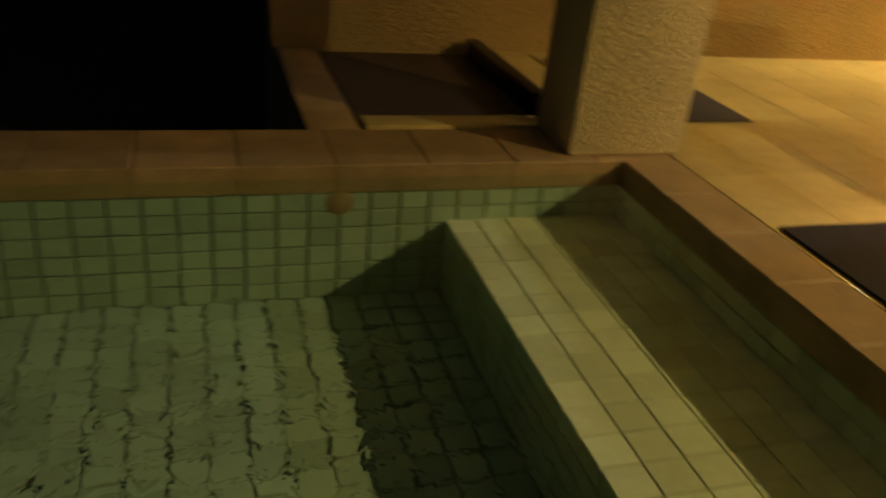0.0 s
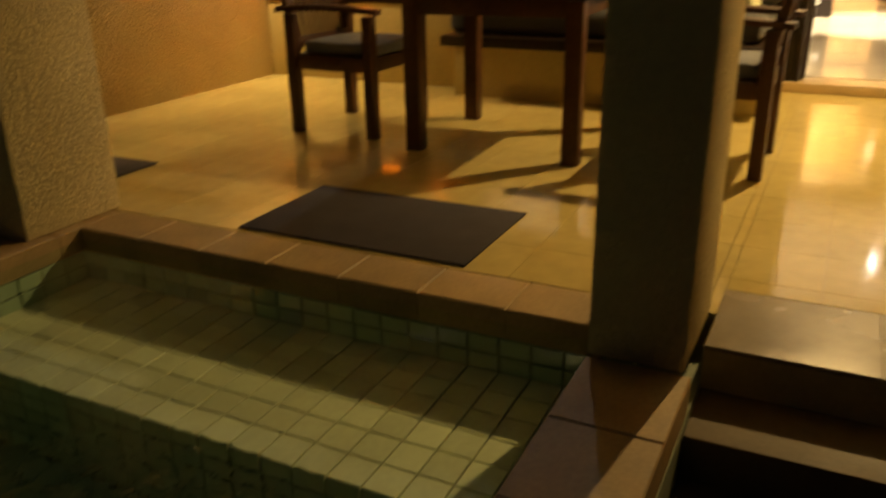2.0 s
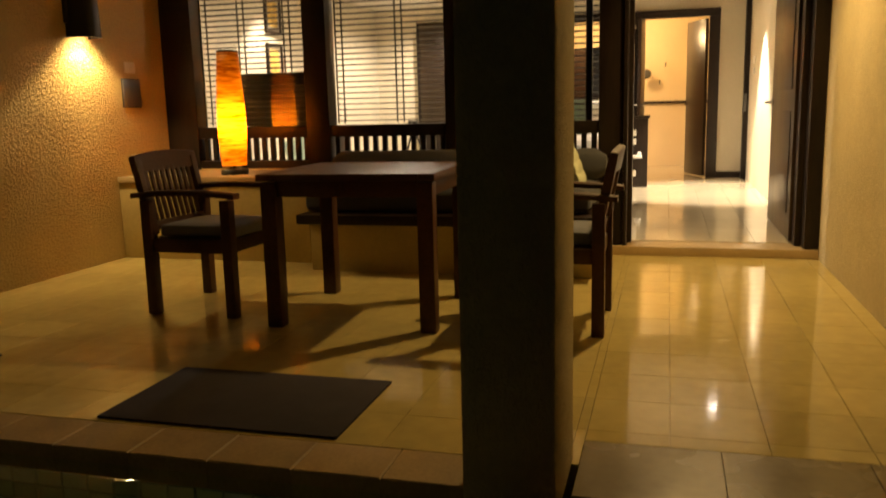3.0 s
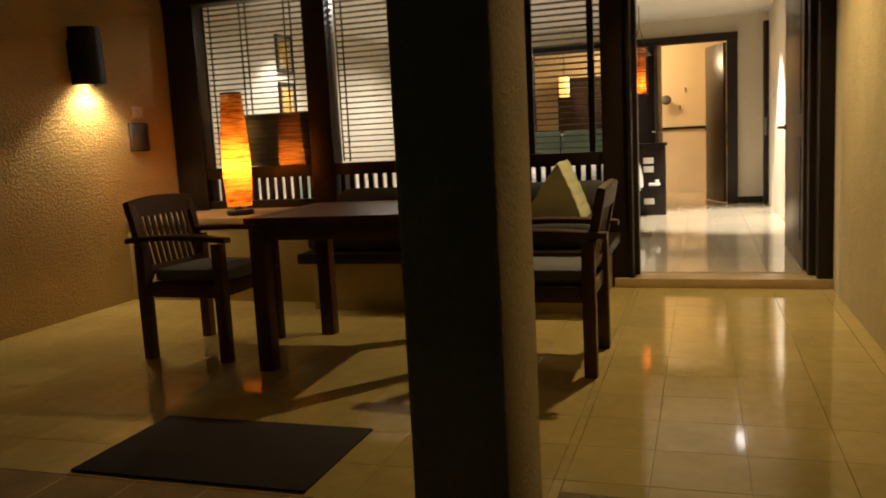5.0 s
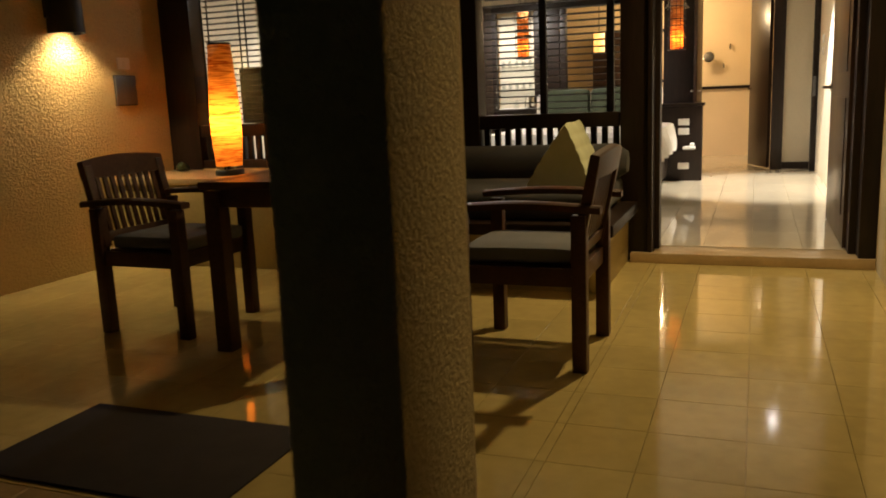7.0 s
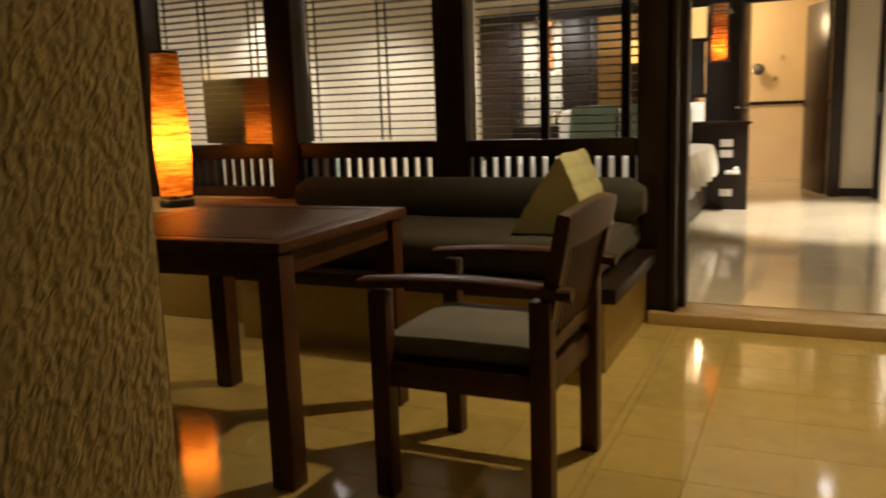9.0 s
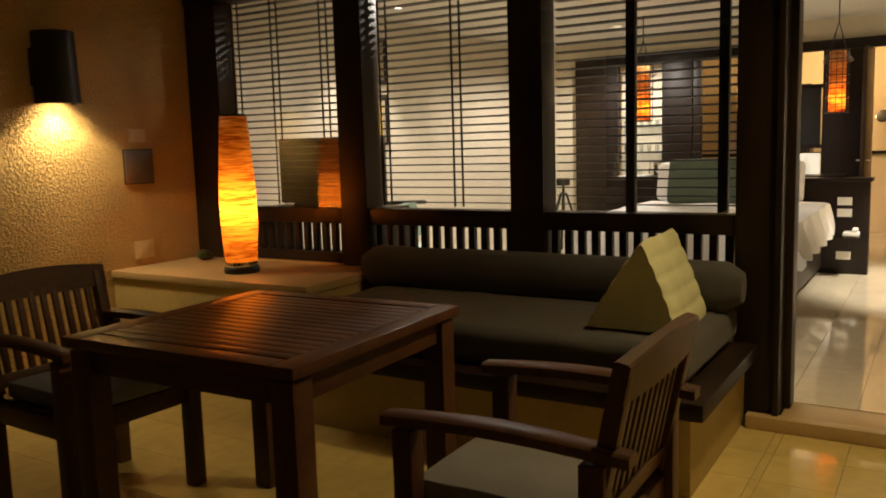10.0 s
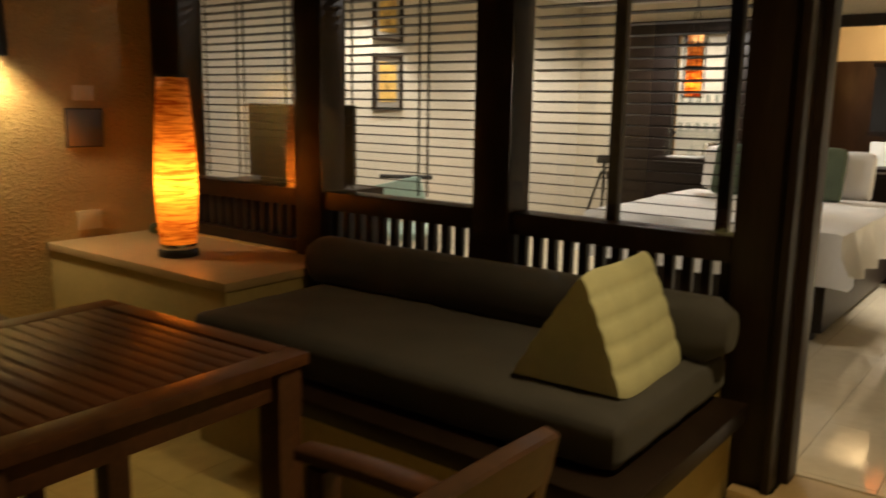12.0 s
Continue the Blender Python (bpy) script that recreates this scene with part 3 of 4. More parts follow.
def make_chair(at, rz):
    chair = thing("armchair", at, "dark teak armchair with slatted back and grey seat cushion", "chair", "chairs at the table", rz=rz)
    for x in (-0.248, 0.248):
        part("leg", boxes(((x - 0.027, -0.272, 0.0), (x + 0.027, -0.216, 0.60)), bevel=0.004), M_TEAK, chair)
        part("leg", boxes(((x - 0.027, 0.194, 0.0), (x + 0.027, 0.248, 0.60)), bevel=0.004), M_TEAK, chair)
        arm = bmesh.new()
        rows = []
        for k in range(13):
            u = k / 12
            y, z, w = -0.325 + u * 0.605, 0.606 + 0.016 * math.sin(u * math.pi), 0.026 + 0.008 * math.sin(u * math.pi * 0.9)
            rows.append([arm.verts.new((x + sx * w, y, z + dz)) for sx, dz in ((-1, 0), (-1, 0.022), (-0.7, 0.028), (0.7, 0.028), (1, 0.022), (1, 0))])
        for a, b in zip(rows, rows[1:]):
            for k in range(6):
                arm.faces.new((a[k], a[(k + 1) % 6], b[(k + 1) % 6], b[k]))
        arm.faces.new(rows[0])
        arm.faces.new(rows[-1][::-1])
        part("armrest", arm, M_TEAK, chair)
        part("side_rail", boxes(((x - 0.012, -0.216, 0.328), (x + 0.012, 0.194, 0.398)), bevel=0.003), M_TEAK, chair)
    part("front_rail", boxes(((-0.221, 0.20, 0.328), (0.221, 0.224, 0.398)), bevel=0.003), M_TEAK, chair)
    part("back_rail", boxes(((-0.221, -0.25, 0.328), (0.221, -0.225, 0.398)), bevel=0.003), M_TEAK, chair)
    part("seat", boxes(((-0.221, -0.225, 0.384), (0.221, 0.20, 0.401))), M_TEAK, chair)
    lean = Matrix.Translation((0, -0.225, 0.415)) @ pose(0, 0, 0, 11.5)
    for x in (-0.236, 0.236):
        part("stile", coat(boxes(((x - 0.022, -0.02, 0.0), (x + 0.022, 0.02, 0.39)), bevel=0.004), lean), M_TEAK, chair)
    crest = bmesh.new()
    rows = []
    for k in range(15):
        u = k / 14 * 2 - 1
        x, top, bow = u * 0.262, 0.435 - 0.022 * u * u, -0.012 * (1 - u * u)
        rows.append([crest.verts.new((x, bow + y, z)) for y, z in ((-0.018, 0.328), (0.018, 0.328), (0.018, top - 0.005), (0.012, top), (-0.012, top), (-0.018, top - 0.005))])
    for a, b in zip(rows, rows[1:]):
        for k in range(6):
            crest.faces.new((a[k], a[(k + 1) % 6], b[(k + 1) % 6], b[k]))
    crest.faces.new(rows[0])
    crest.faces.new(rows[-1][::-1])
    part("top_rail", coat(crest, lean), M_TEAK, chair)
    part("lower_rail", coat(boxes(((-0.214, -0.014, 0.02), (0.214, 0.014, 0.07)), bevel=0.003), lean), M_TEAK, chair)
    for k in range(9):
        x = -0.184 + k * 0.046
        part("slat", coat(boxes(((x - 0.012, -0.007, 0.07), (x + 0.012, 0.007, 0.35)), bevel=0.002), lean), M_TEAK, chair)
    part("seat_cushion", soft_box((-0.215, -0.21, 0.401), (0.215, 0.235, 0.468), puff=0.008, seed=rz), M_SEAT, chair, "slate grey canvas seat cushion")
    return chair


make_chair((3.274, 0.298, 0), 0)
make_chair((3.292, 2.09, 0), 178)

table = thing("table", (3.313, 1.212, 0), "square dark teak table with a slatted top", "table", rz=1.9)
TW, TD = 0.414, 0.433
for x in (-TW + 0.052, TW - 0.052):
    for y in (-TD + 0.052, TD - 0.052):
        part("leg", boxes(((x - 0.038, y - 0.038, 0), (x + 0.038, y + 0.038, 0.70)), bevel=0.006), M_TEAK, table)
for y in (-TD + 0.045, TD - 0.045):
    part("apron", boxes(((-TW + 0.09, y - 0.012, 0.63), (TW - 0.09, y + 0.012, 0.705)), bevel=0.003), M_TEAK, table)
for x in (-TW + 0.045, TW - 0.045):
    part("apron", boxes(((x - 0.012, -TD + 0.09, 0.63), (x + 0.012, TD - 0.09, 0.705)), bevel=0.003), M_TEAK, table)
for s in (-1, 1):
    part("end_board", boxes(((-TW, s * (TD - 0.0375) - 0.0375, 0.708), (TW, s * (TD - 0.0375) + 0.0375, 0.74)), bevel=0.005), M_SLATTOP, table)
    part("side_board", boxes(((s * (TW - 0.033) - 0.033, -TD + 0.0765, 0.708), (s * (TW - 0.033) + 0.033, TD - 0.0765, 0.74)), bevel=0.005), M_SLATTOP, table)
top_slat = finish("top_slat", boxes(((-0.0205, -TD + 0.0765, -0.028), (0.0205, TD - 0.0765, 0)), bevel=0.003), M_SLATTOP)
for k in range(15):
    piece("top_slat", top_slat, table, (-0.315 + k * 0.045, 0, 0.739))

for y0, y1 in ((0.760, 1.648), (2.562, 3.45)):
    floor_mat = bmesh.new()
    box(floor_mat, (1.70, y0, 0.001), (2.245, y1, 0.010), 0.003)
    solid("floor_mat", floor_mat, M_MAT, "charcoal rubber-backed mat lying on the terrace floor", "mat", "mats along the pool")

# daybed
daybed = thing("daybed", (4.65, 1.1, 0), "built-in daybed with timber platform on a plastered base", "daybed")
part("base", local(boxes(((4.26, 0.18, 0.0), (5.155, 2.0, 0.315)), bevel=0.006), daybed), M_BASE, daybed, "ochre plastered base")
part("platform", local(boxes(((4.155, 0.112, 0.315), (5.09, 2.05, 0.38)), bevel=0.012), daybed), M_WOOD, daybed, "dark timber platform with rounded edge")
mattress = solid("mattress", soft_box((4.265, 0.205, 0.38), (5.14, 2.04, 0.533), 26, soft=0.62, puff=0.010, seed=2, crumple=0.007), M_GREY, "charcoal canvas daybed mattress", "mattress")
bolster_bm = bmesh.new()
rings = []
for k in range(29):
    u = k / 28
    y = 0.165 + u * 1.96
    r = 0.108 * min(1.0, (min(u, 1 - u) * 1.96 / 0.03 + 0.35) ** 0.5)
    ring = []
    for a in range(20):
        q = 2 * math.pi * a / 20
        cx, cz = math.cos(q), math.sin(q)
        square = (abs(cx) ** 3 + abs(cz) ** 3) ** (-1 / 3)
        wob = 0.005 * noise.noise(Vector((cx * 2, y * 5, cz * 2)))
        ring.append(bolster_bm.verts.new((5.02 + (r + wob) * cx * square, y, 0.628 + (r + wob) * cz * square)))
    rings.append(ring)
for a, b in zip(rings, rings[1:]):
    for k in range(20):
        bolster_bm.faces.new((a[k], a[(k + 1) % 20], b[(k + 1) % 20], b[k]))
bolster_bm.faces.new(rings[0])
bolster_bm.faces.new(rings[-1][::-1])
bolster = solid("bolster", bolster_bm, M_GREY, "long charcoal canvas bolster along the window sill", "bolster")
for end_y, end_turn in ((0.166, 90), (2.124, -90)):
    part("end_panel", coat(solid_lathe([(0.060, 0.0), (0.061, 0.003), (0.04, 0.007), (0.01, 0.003)], 24), pose(5.02, end_y, 0.628, end_turn)), M_GREY, bolster, "gathered canvas end panel")


# triangular cushion
tri = bmesh.new()
NX, NS = 20, 90
rows = []
for i in range(NX + 1):
    u = i / NX
    inset = 0.02 * (1 - min(1, min(u, 1 - u) * 8)) ** 2
    ring = []
    for k in range(NS):
        s = k / NS * 3
        corner = [(-0.19, 0.0), (0.19, 0.0), (-0.045, 0.362)]
        a, b = corner[int(s) % 3], corner[(int(s) + 1) % 3]
        f = s - int(s)
        y, z = a[0] + (b[0] - a[0]) * f, a[1] + (b[1] - a[1]) * f
        out = 0.0
        if int(s) in (1, 2):
            out = 0.006 * abs(math.sin(f * 5 * math.pi)) ** 0.6 + 0.007 * math.sin(f * math.pi)
        ny, nz = (b[1] - a[1]), -(b[0] - a[0])
        ln = math.hypot(ny, nz)
        y, z = y + out * ny / ln, z + out * nz / ln
        sag = 0.012 * math.sin(u * math.pi) * (z / 0.37)
        cy, cz = 0.0, 0.13
        shrink = 1 - 0.10 * (abs(u - 0.5) * 2) ** 8
        ring.append(tri.verts.new(((u - 0.5) * 0.50, cy + (y - cy) * shrink, max(0.0, cz + (z - cz) * shrink - sag))))
    rows.append(ring)
for a, b in zip(rows, rows[1:]):
    for k in range(NS):
        tri.faces.new((a[k], a[(k + 1) % NS], b[(k + 1) % NS], b[k]))
tri.faces.new(rows[0])
tri.faces.new(rows[-1][::-1])
wedge = solid("wedge_cushion", tri, M_LIME, "pale green triangular cushion with quilted ribs on the daybed", "cushion")
wedge.matrix_world = pose(4.675, 0.462, 0.533, 0, 0, 2)

# counter and what stands on it
counter = thing("counter", (4.83, 2.8, 0), "plastered side counter with a smooth stone top", "counter")
part("body", local(boxes(((4.495, 2.115, 0.0), (5.155, NORTH - 0.002, 0.552)), bevel=0.004), counter), M_BASE, counter)
part("worktop", local(boxes(((4.48, 2.10, 0.552), (5.155, NORTH - 0.002, 0.592)), bevel=0.005), counter), M_COUNTER, counter, "polished tan stone top")

lamp = thing("table_lamp", (4.735, 2.79, 0.592), "tall amber fibre-paper table lamp, switched on", "lamp")
part("base", solid_lathe([(0.095, 0), (0.098, 0.008), (0.096, 0.03), (0.09, 0.038)]), M_BLACK, lamp, "black round base")
part("collar", solid_lathe([(0.088, 0.038), (0.090, 0.055), (0.088, 0.062)]), M_CHROME, lamp, "chrome collar")
profile = []
for k in range(17):
    u = k / 16
    profile.append((0.088 + 0.022 * math.sin(min(1, u * 1.6) * math.pi / 2) - 0.052 * max(0, u - 0.25) ** 1.2, 0.064 + u * 0.80))
lamp_shade = part("shade", lathe(profile, 40), M_SHADE, lamp, "glowing amber paper shade")
part("rim", lathe([(profile[-1][0] + 0.002, 0.86), (profile[-1][0] + 0.002, 0.872), (profile[-1][0] - 0.006, 0.872)], 40), M_WOOD, lamp_shade)
part("stem", coat(rod(bmesh.new(), (0, 0, 0.06), (0, 0, 0.24), 0.012), Matrix.Identity(4)), M_BLACK, lamp)

frog = bmesh.new()
for cx, cy, cz, sx, sy, sz in ((0, 0, 0.03, 0.06, 0.045, 0.03), (-0.035, 0.0, 0.045, 0.03, 0.03, 0.025), (0.03, 0.03, 0.02, 0.03, 0.02, 0.02), (0.03, -0.03, 0.02, 0.03, 0.02, 0.02)):
    made = bmesh.ops.create_uvsphere(frog, u_segments=14, v_segments=8, radius=1)["verts"]
    for v in made:
        v.co = Vector((cx + v.co.x * sx, cy + v.co.y * sy, cz + v.co.z * sz))
ornament = solid("ornament", frog, M_STONEGREEN, "small dark green glazed ornament on the counter", "ornament")
ornament.matrix_world = pose(5.03, 3.42, 0.593, 0, 0, 30)


def wall_plate(at, w, h, mat, label, knob):
    plate = thing("switch", at, label, "switch")
    back = part("plate", boxes(((-w / 2, -0.012, -h / 2), (w / 2, 0, h / 2)), bevel=0.003), mat, plate)
    part("rocker", boxes(((-w * 0.28 + knob, -0.017, -h * 0.3), (w * 0.28 + knob, -0.012, h * 0.3)), bevel=0.002), mat, back)
    return plate


wall_plate((4.727, NORTH - 0.001, 1.375), 0.115, 0.080, M_PLATE, "ivory wall switch on the stucco wall", 0.02)
wall_plate((4.725, NORTH - 0.001, 0.690), 0.135, 0.105, M_PLATE, "ivory double socket on the stucco wall", 0.0)
panel = thing("wall_panel", (4.727, NORTH - 0.001, 1.19), "brushed steel control panel on the stucco wall", "panel")
part("cover", boxes(((-0.10, -0.014, -0.098), (0.10, 0, 0.098)), bevel=0.003), M_STEEL, panel)
part("bezel", boxes(((-0.106, -0.006, -0.104), (0.106, 0, 0.104)), bevel=0.002), M_BLACK, panel)

sconce = thing("wall_sconce", (4.213, NORTH - 0.001, 1.735), "black half-cylinder wall light shining down", "wall light")
shell = bmesh.new()
outer = [(-0.11, 0.0), (-0.11, -0.05), (-0.09, -0.115), (-0.045, -0.155), (0.0, -0.168), (0.045, -0.155), (0.09, -0.115), (0.11, -0.05), (0.11, 0.0)]
loops = []
for z, grow in ((-0.19, 1.0), (0.19, 0.93), (0.19, 0.86), (-0.19, 0.94)):
    loops.append([shell.verts.new((x * grow, y * grow, z)) for x, y in outer])
for a, b in zip(loops, loops[1:] + loops[:1]):
    for k in range(len(outer) - 1):
        shell.faces.new((a[k], a[k + 1], b[k + 1], b[k]))
part("shell", shell, M_BLACK, sconce)
cap = bmesh.new()
cap.faces.new([cap.verts.new((x * 0.9, y * 0.9, 0.17)) for x, y in outer])
part("cap", cap, M_BLACK, sconce)
part("lens", coat(solid_lathe([(0.05, -0.02), (0.05, -0.016)], 20), pose(0, -0.085, -0.155)), M_LENS_HOT, sconce, "lit lens")
part("back_plate", boxes(((-0.125, -0.03, -0.10), (-0.1, 0.0, 0.10)), bevel=0.003), M_BLACK, sconce)

# the third bedroom fitting only marks the added fill lamp
for k, at in enumerate([TERRACE_LIGHT] + BED_LIGHTS):
    z = 2.478 if k == 0 else 2.399
    down = thing("downlight", (at[0], at[1], z), "small recessed ceiling downlight, switched on", "downlight", "ceiling downlights")
    part("ring", lathe([(0.045, -0.001), (0.045, -0.006), (0.062, -0.006), (0.062, -0.001)], 24), M_WHITEPLATE, down)
    part("lens", solid_lathe([(0.044, -0.003), (0.044, -0.001)], 20), M_LENS if k in (1, 2) else M_LENS_SOFT, down, "lit lens")

inlet = thing("pool_inlet", (0.52, PY1 - 0.002, -0.14), "round brown pool fitting at the waterline", "pool fitting")
part("ring", coat(solid_lathe([(0.04, 0), (0.045, 0.006), (0.03, 0.012)]), pose(0, 0, 0, 90)), M_COPING, inlet)

# ---- things: bedroom ----
bed = thing("bed", (8.3, 1.06, ROOM), "large bed made up with white linen", "bed")
part("bed_base", local(boxes(((7.16, 0.34, 0.12), (9.22, 1.74, 0.42)), bevel=0.01), bed), M_WOOD, bed, "dark timber base")
for x in (7.27, 9.1):
    for y in (0.44, 1.64):
        part("leg", local(boxes(((x - 0.04, y - 0.04, ROOM), (x + 0.04, y + 0.04, 0.12))), bed), M_WOOD, bed)
part("mattress", local(soft_box((7.12, 0.29, 0.42), (9.22, 1.78, 0.66), 8), bed), M_LINEN, bed, "white mattress")
cover = bmesh.new()
GX, GY = 40, 48
grid = []
for i in range(GX + 1):
    row = []
    for j in range(GY + 1):
        x, v = 6.90 + i / GX * 2.05, j / GY * 2 - 1
        span = 0.77
        side = v * (span + 0.27)
        over = max(0.0, abs(side) - span)
        y = 1.035 + math.copysign(min(abs(side), span) + (0.05 * math.sin(x * 15 + 2 * v) + 0.03 * math.sin(x * 31)) * min(1, over * 5), side)
        foot = max(0.0, 7.08 - x)
        z = 0.70 - max(over, foot * 1.7) + 0.012 * noise.noise(Vector((x * 3, y * 3, 0)))
        x = max(x, 7.08 - 0.03 * math.sin(y * 14))
        row.append(cover.verts.new((x, y, max(z, 0.33 + 0.03 * math.sin(x * 9 + y * 7)))))
    grid.append(row)
for i in range(GX):
    for j in range(GY):
        cover.faces.new((grid[i][j], grid[i + 1][j], grid[i + 1][j + 1], grid[i][j + 1]))
part("duvet", local(cover, bed), M_LINEN, bed, "white duvet hanging over the sides")
for y in (0.80, 1.42):
    pil = solid("bed_pillow", soft_box((-0.07, -0.32, -0.18), (0.07, 0.32, 0.18), 8, seed=y), M_LINEN, "plump white pillow leaning on the headboard", "pillow", "pillows on the bed")
    pil.matrix_world = pose(9.06, y, 0.87, 0, 14, 0)
    pil = solid("throw_pillow", soft_box((-0.06, -0.23, -0.20), (0.06, 0.23, 0.20), 8, seed=y + 1), M_GREENPILLOW, "square sage green cushion on the white bed", "cushion", "green cushions on the bed")
    pil.matrix_world = pose(8.80, y - 0.08 if y > 1 else y + 0.06, 0.885, 0, 16, 0)

head = thing("headboard", (9.33, 1.05, ROOM), "dark timber headboard wall with bedside shelves", "headboard")
part("panel", local(boxes(((9.23, -0.01, ROOM), (9.36, 2.25, 0.86)), bevel=0.004), head), M_WOOD, head)
part("cap", local(boxes(((9.21, -0.03, 0.86), (9.42, 2.27, 0.89)), bevel=0.004), head), M_WOOD, head)
for z in (0.692, 0.592, 0.222):
    part("socket", local(boxes(((9.222, 0.12, z - 0.035), (9.229, 0.235, z + 0.035)), bevel=0.002), head), M_WHITEPLATE, head, "white socket plate")
part("shelf", local(boxes(((9.0, 0.02, 0.40), (9.268, 0.37, 0.412))), head), M_BOTTLE, head, "clear glass bedside shelf")
phone = bmesh.new()
box(phone, (9.02, 0.05, 0.413), (9.19, 0.17, 0.44), 0.006)
box(phone, (9.03, 0.06, 0.445), (9.18, 0.10, 0.475), 0.01)
solid("telephone", phone, M_WHITEPLATE, "white telephone on the glass bedside shelf", "telephone")

for y in (0.24, 1.87):
    pend = thing("pendant_lamp", (9.0, y, 1.44), "amber fibre-paper pendant lamp hanging by the bed, on", "pendant lamp", "pendants beside the bed")
    pend_shade = part("shade", lathe([(0.060, 0.0), (0.064, 0.02), (0.064, 0.48), (0.060, 0.50)], 28), M_PENDANT, pend, "glowing red and amber shade")
    for z in (-0.006, 0.115, 0.235, 0.30, 0.43, 0.50):
        part("hoop", lathe([(0.088, z), (0.091, z + 0.005), (0.088, z + 0.01), (0.0855, z + 0.005), (0.088, z)], 28), M_BLACK, pend)
    for k in range(12):
        q = k * math.pi / 6
        part("cane", rod(bmesh.new(), (0.087 * math.cos(q), 0.087 * math.sin(q), 0.0), (0.087 * math.cos(q), 0.087 * math.sin(q), 0.505), 0.0028, 6), M_BLACK, pend)
    part("cap", lathe([(0.0895, 0.40), (0.125, 0.415), (0.092, 0.47), (0.088, 0.508)], 10), M_BOTTLE, pend, "flared clear collar")
    for k in range(4):
        q = math.pi / 4 + k * math.pi / 2
        part("wire", rod(bmesh.new(), (0.085 * math.cos(q), 0.085 * math.sin(q), 0.505), (0.006 * math.cos(q), 0.006 * math.sin(q), 0.72), 0.003, 6), M_BLACK, pend)
    part("cord", rod(bmesh.new(), (0, 0, 0.71), (0, 0, 0.957), 0.005, 8), M_BLACK, pend)

remote = bmesh.new()
box(remote, (9.255, 0.27, 0.413), (9.268, 0.36, 0.52), 0.004)
solid("notepad", remote, M_WHITEPLATE, "pale notepad leaning by the telephone", "notepad")

# dark joinery across the far end
frame_e = thing("timber_screen", (10.5, 1.15, ROOM), "dark timber screen framing the bathroom", "screen")
part("lintel", local(boxes(((10.46, -0.842, 2.09), (10.549, 3.14, 2.19)), bevel=0.004), frame_e), M_WOOD, frame_e)
for y0, y1, z0 in ((2.63, 3.14, ROOM), (1.80, 2.13, 0.86), (1.71, 1.79, 0.86), (0.13, 0.52, ROOM), (-0.84, -0.71, ROOM)):
    part("post", local(boxes(((10.46, y0, z0), (10.549, y1, 2.09)), bevel=0.004), frame_e), M_WOOD, frame_e)
vanity = thing("vanity_counter", (10.25, 1.6, ROOM), "dark timber counter with drawers behind the bed", "counter")
part("body", local(boxes(((10.05, 0.30, ROOM), (10.45, 2.62, 0.84)), bevel=0.004), vanity), M_WOOD, vanity)
part("worktop", local(boxes(((10.02, 0.28, 0.84), (10.455, 2.625, 0.875)), bevel=0.004), vanity), M_WOOD, vanity)
niche = thing("shelf_niche", (10.6, 2.38, 1.0), "lit niche with glass shelves for glasses", "shelf")
part("back", local(boxes(((10.60, 2.13, 0.88), (10.62, 2.63, 2.09))), niche), M_PLASTER, niche)
for z in (1.12, 1.40):
    part("shelf", local(boxes(((10.47, 2.14, z), (10.60, 2.62, z + 0.008))), niche), M_BOTTLE, niche)
for k in range(10):
    z = (1.128, 1.408)[k % 2]
    glass = solid("drinking_glass", solid_lathe([(0.02, 0), (0.026, 0.08), (0.024, 0.08), (0.018, 0.008)], 12), M_BOTTLE, "clear drinking glass on a glass shelf", "glass", "glasses on the shelves")
    glass.location = (10.53, 2.20 + (k // 2) * 0.09, z)
for y, h in ((2.55, 0.28), (2.30, 0.12), (2.02, 0.16), (1.92, 0.10), (1.82, 0.14), (0.62, 0.18)):
    bottle = solid("bottle", solid_lathe([(0.032, 0), (0.034, h * 0.55), (0.014, h * 0.75), (0.013, h)], 14), M_BOTTLE, "small clear bottle on the dark counter", "bottle", "bottles on the counter")
    bottle.location = (10.2, y, 0.875)
kettle = thing("kettle", (10.22, 2.12, 0.875), "chrome electric kettle on the dark counter", "kettle")
part("body", solid_lathe([(0.075, 0), (0.08, 0.05), (0.06, 0.15), (0.03, 0.165)]), M_CHROME, kettle)
part("handle", rod(rod(bmesh.new(), (0, -0.06, 0.14), (0, -0.11, 0.12), 0.01), (0, -0.11, 0.12), (0, -0.09, 0.03), 0.01), M_BLACK, kettle)
tray = bmesh.new()
box(tray, (10.08, 2.20, 0.876), (10.34, 2.50, 0.888), 0.004)
solid("tray", tray, M_WHITEPLATE, "white serving tray on the dark counter", "tray")

mirror = thing("vanity_mirror", (10.7, 0.79, 0.86), "dark framed vanity mirror", "mirror")
part("glass", local(boxes(((10.70, 0.56, 1.17), (10.72, 0.84, 1.74))), mirror), M_BLACK, mirror)
for z in (1.13, 1.74):
    part("frame_bar", local(boxes(((10.69, 0.54, z), (10.73, 0.86, z + 0.04))), mirror), M_WOOD, mirror)
part("bracket", local(boxes(((10.70, 0.68, 0.86), (10.73, 0.72, 1.13))), mirror), M_WOOD, mirror)
# cream patch made bright by its own added glow
solid("glow_patch", boxes(((10.60, 0.545, 0.862), (10.63, 0.80, 1.08))), M_GLOWPANEL, "bright cream patch below the vanity mirror, its brightness added as glow", "panel")
bath_pend = thing("pendant_lamp", (11.6, 1.50, 1.58), "small amber pendant lamp in the bathroom, on", "pendant lamp")
part("shade", lathe([(0.07, 0.0), (0.075, 0.02), (0.075, 0.26), (0.07, 0.28)], 24), M_AMBERLAMP, bath_pend)
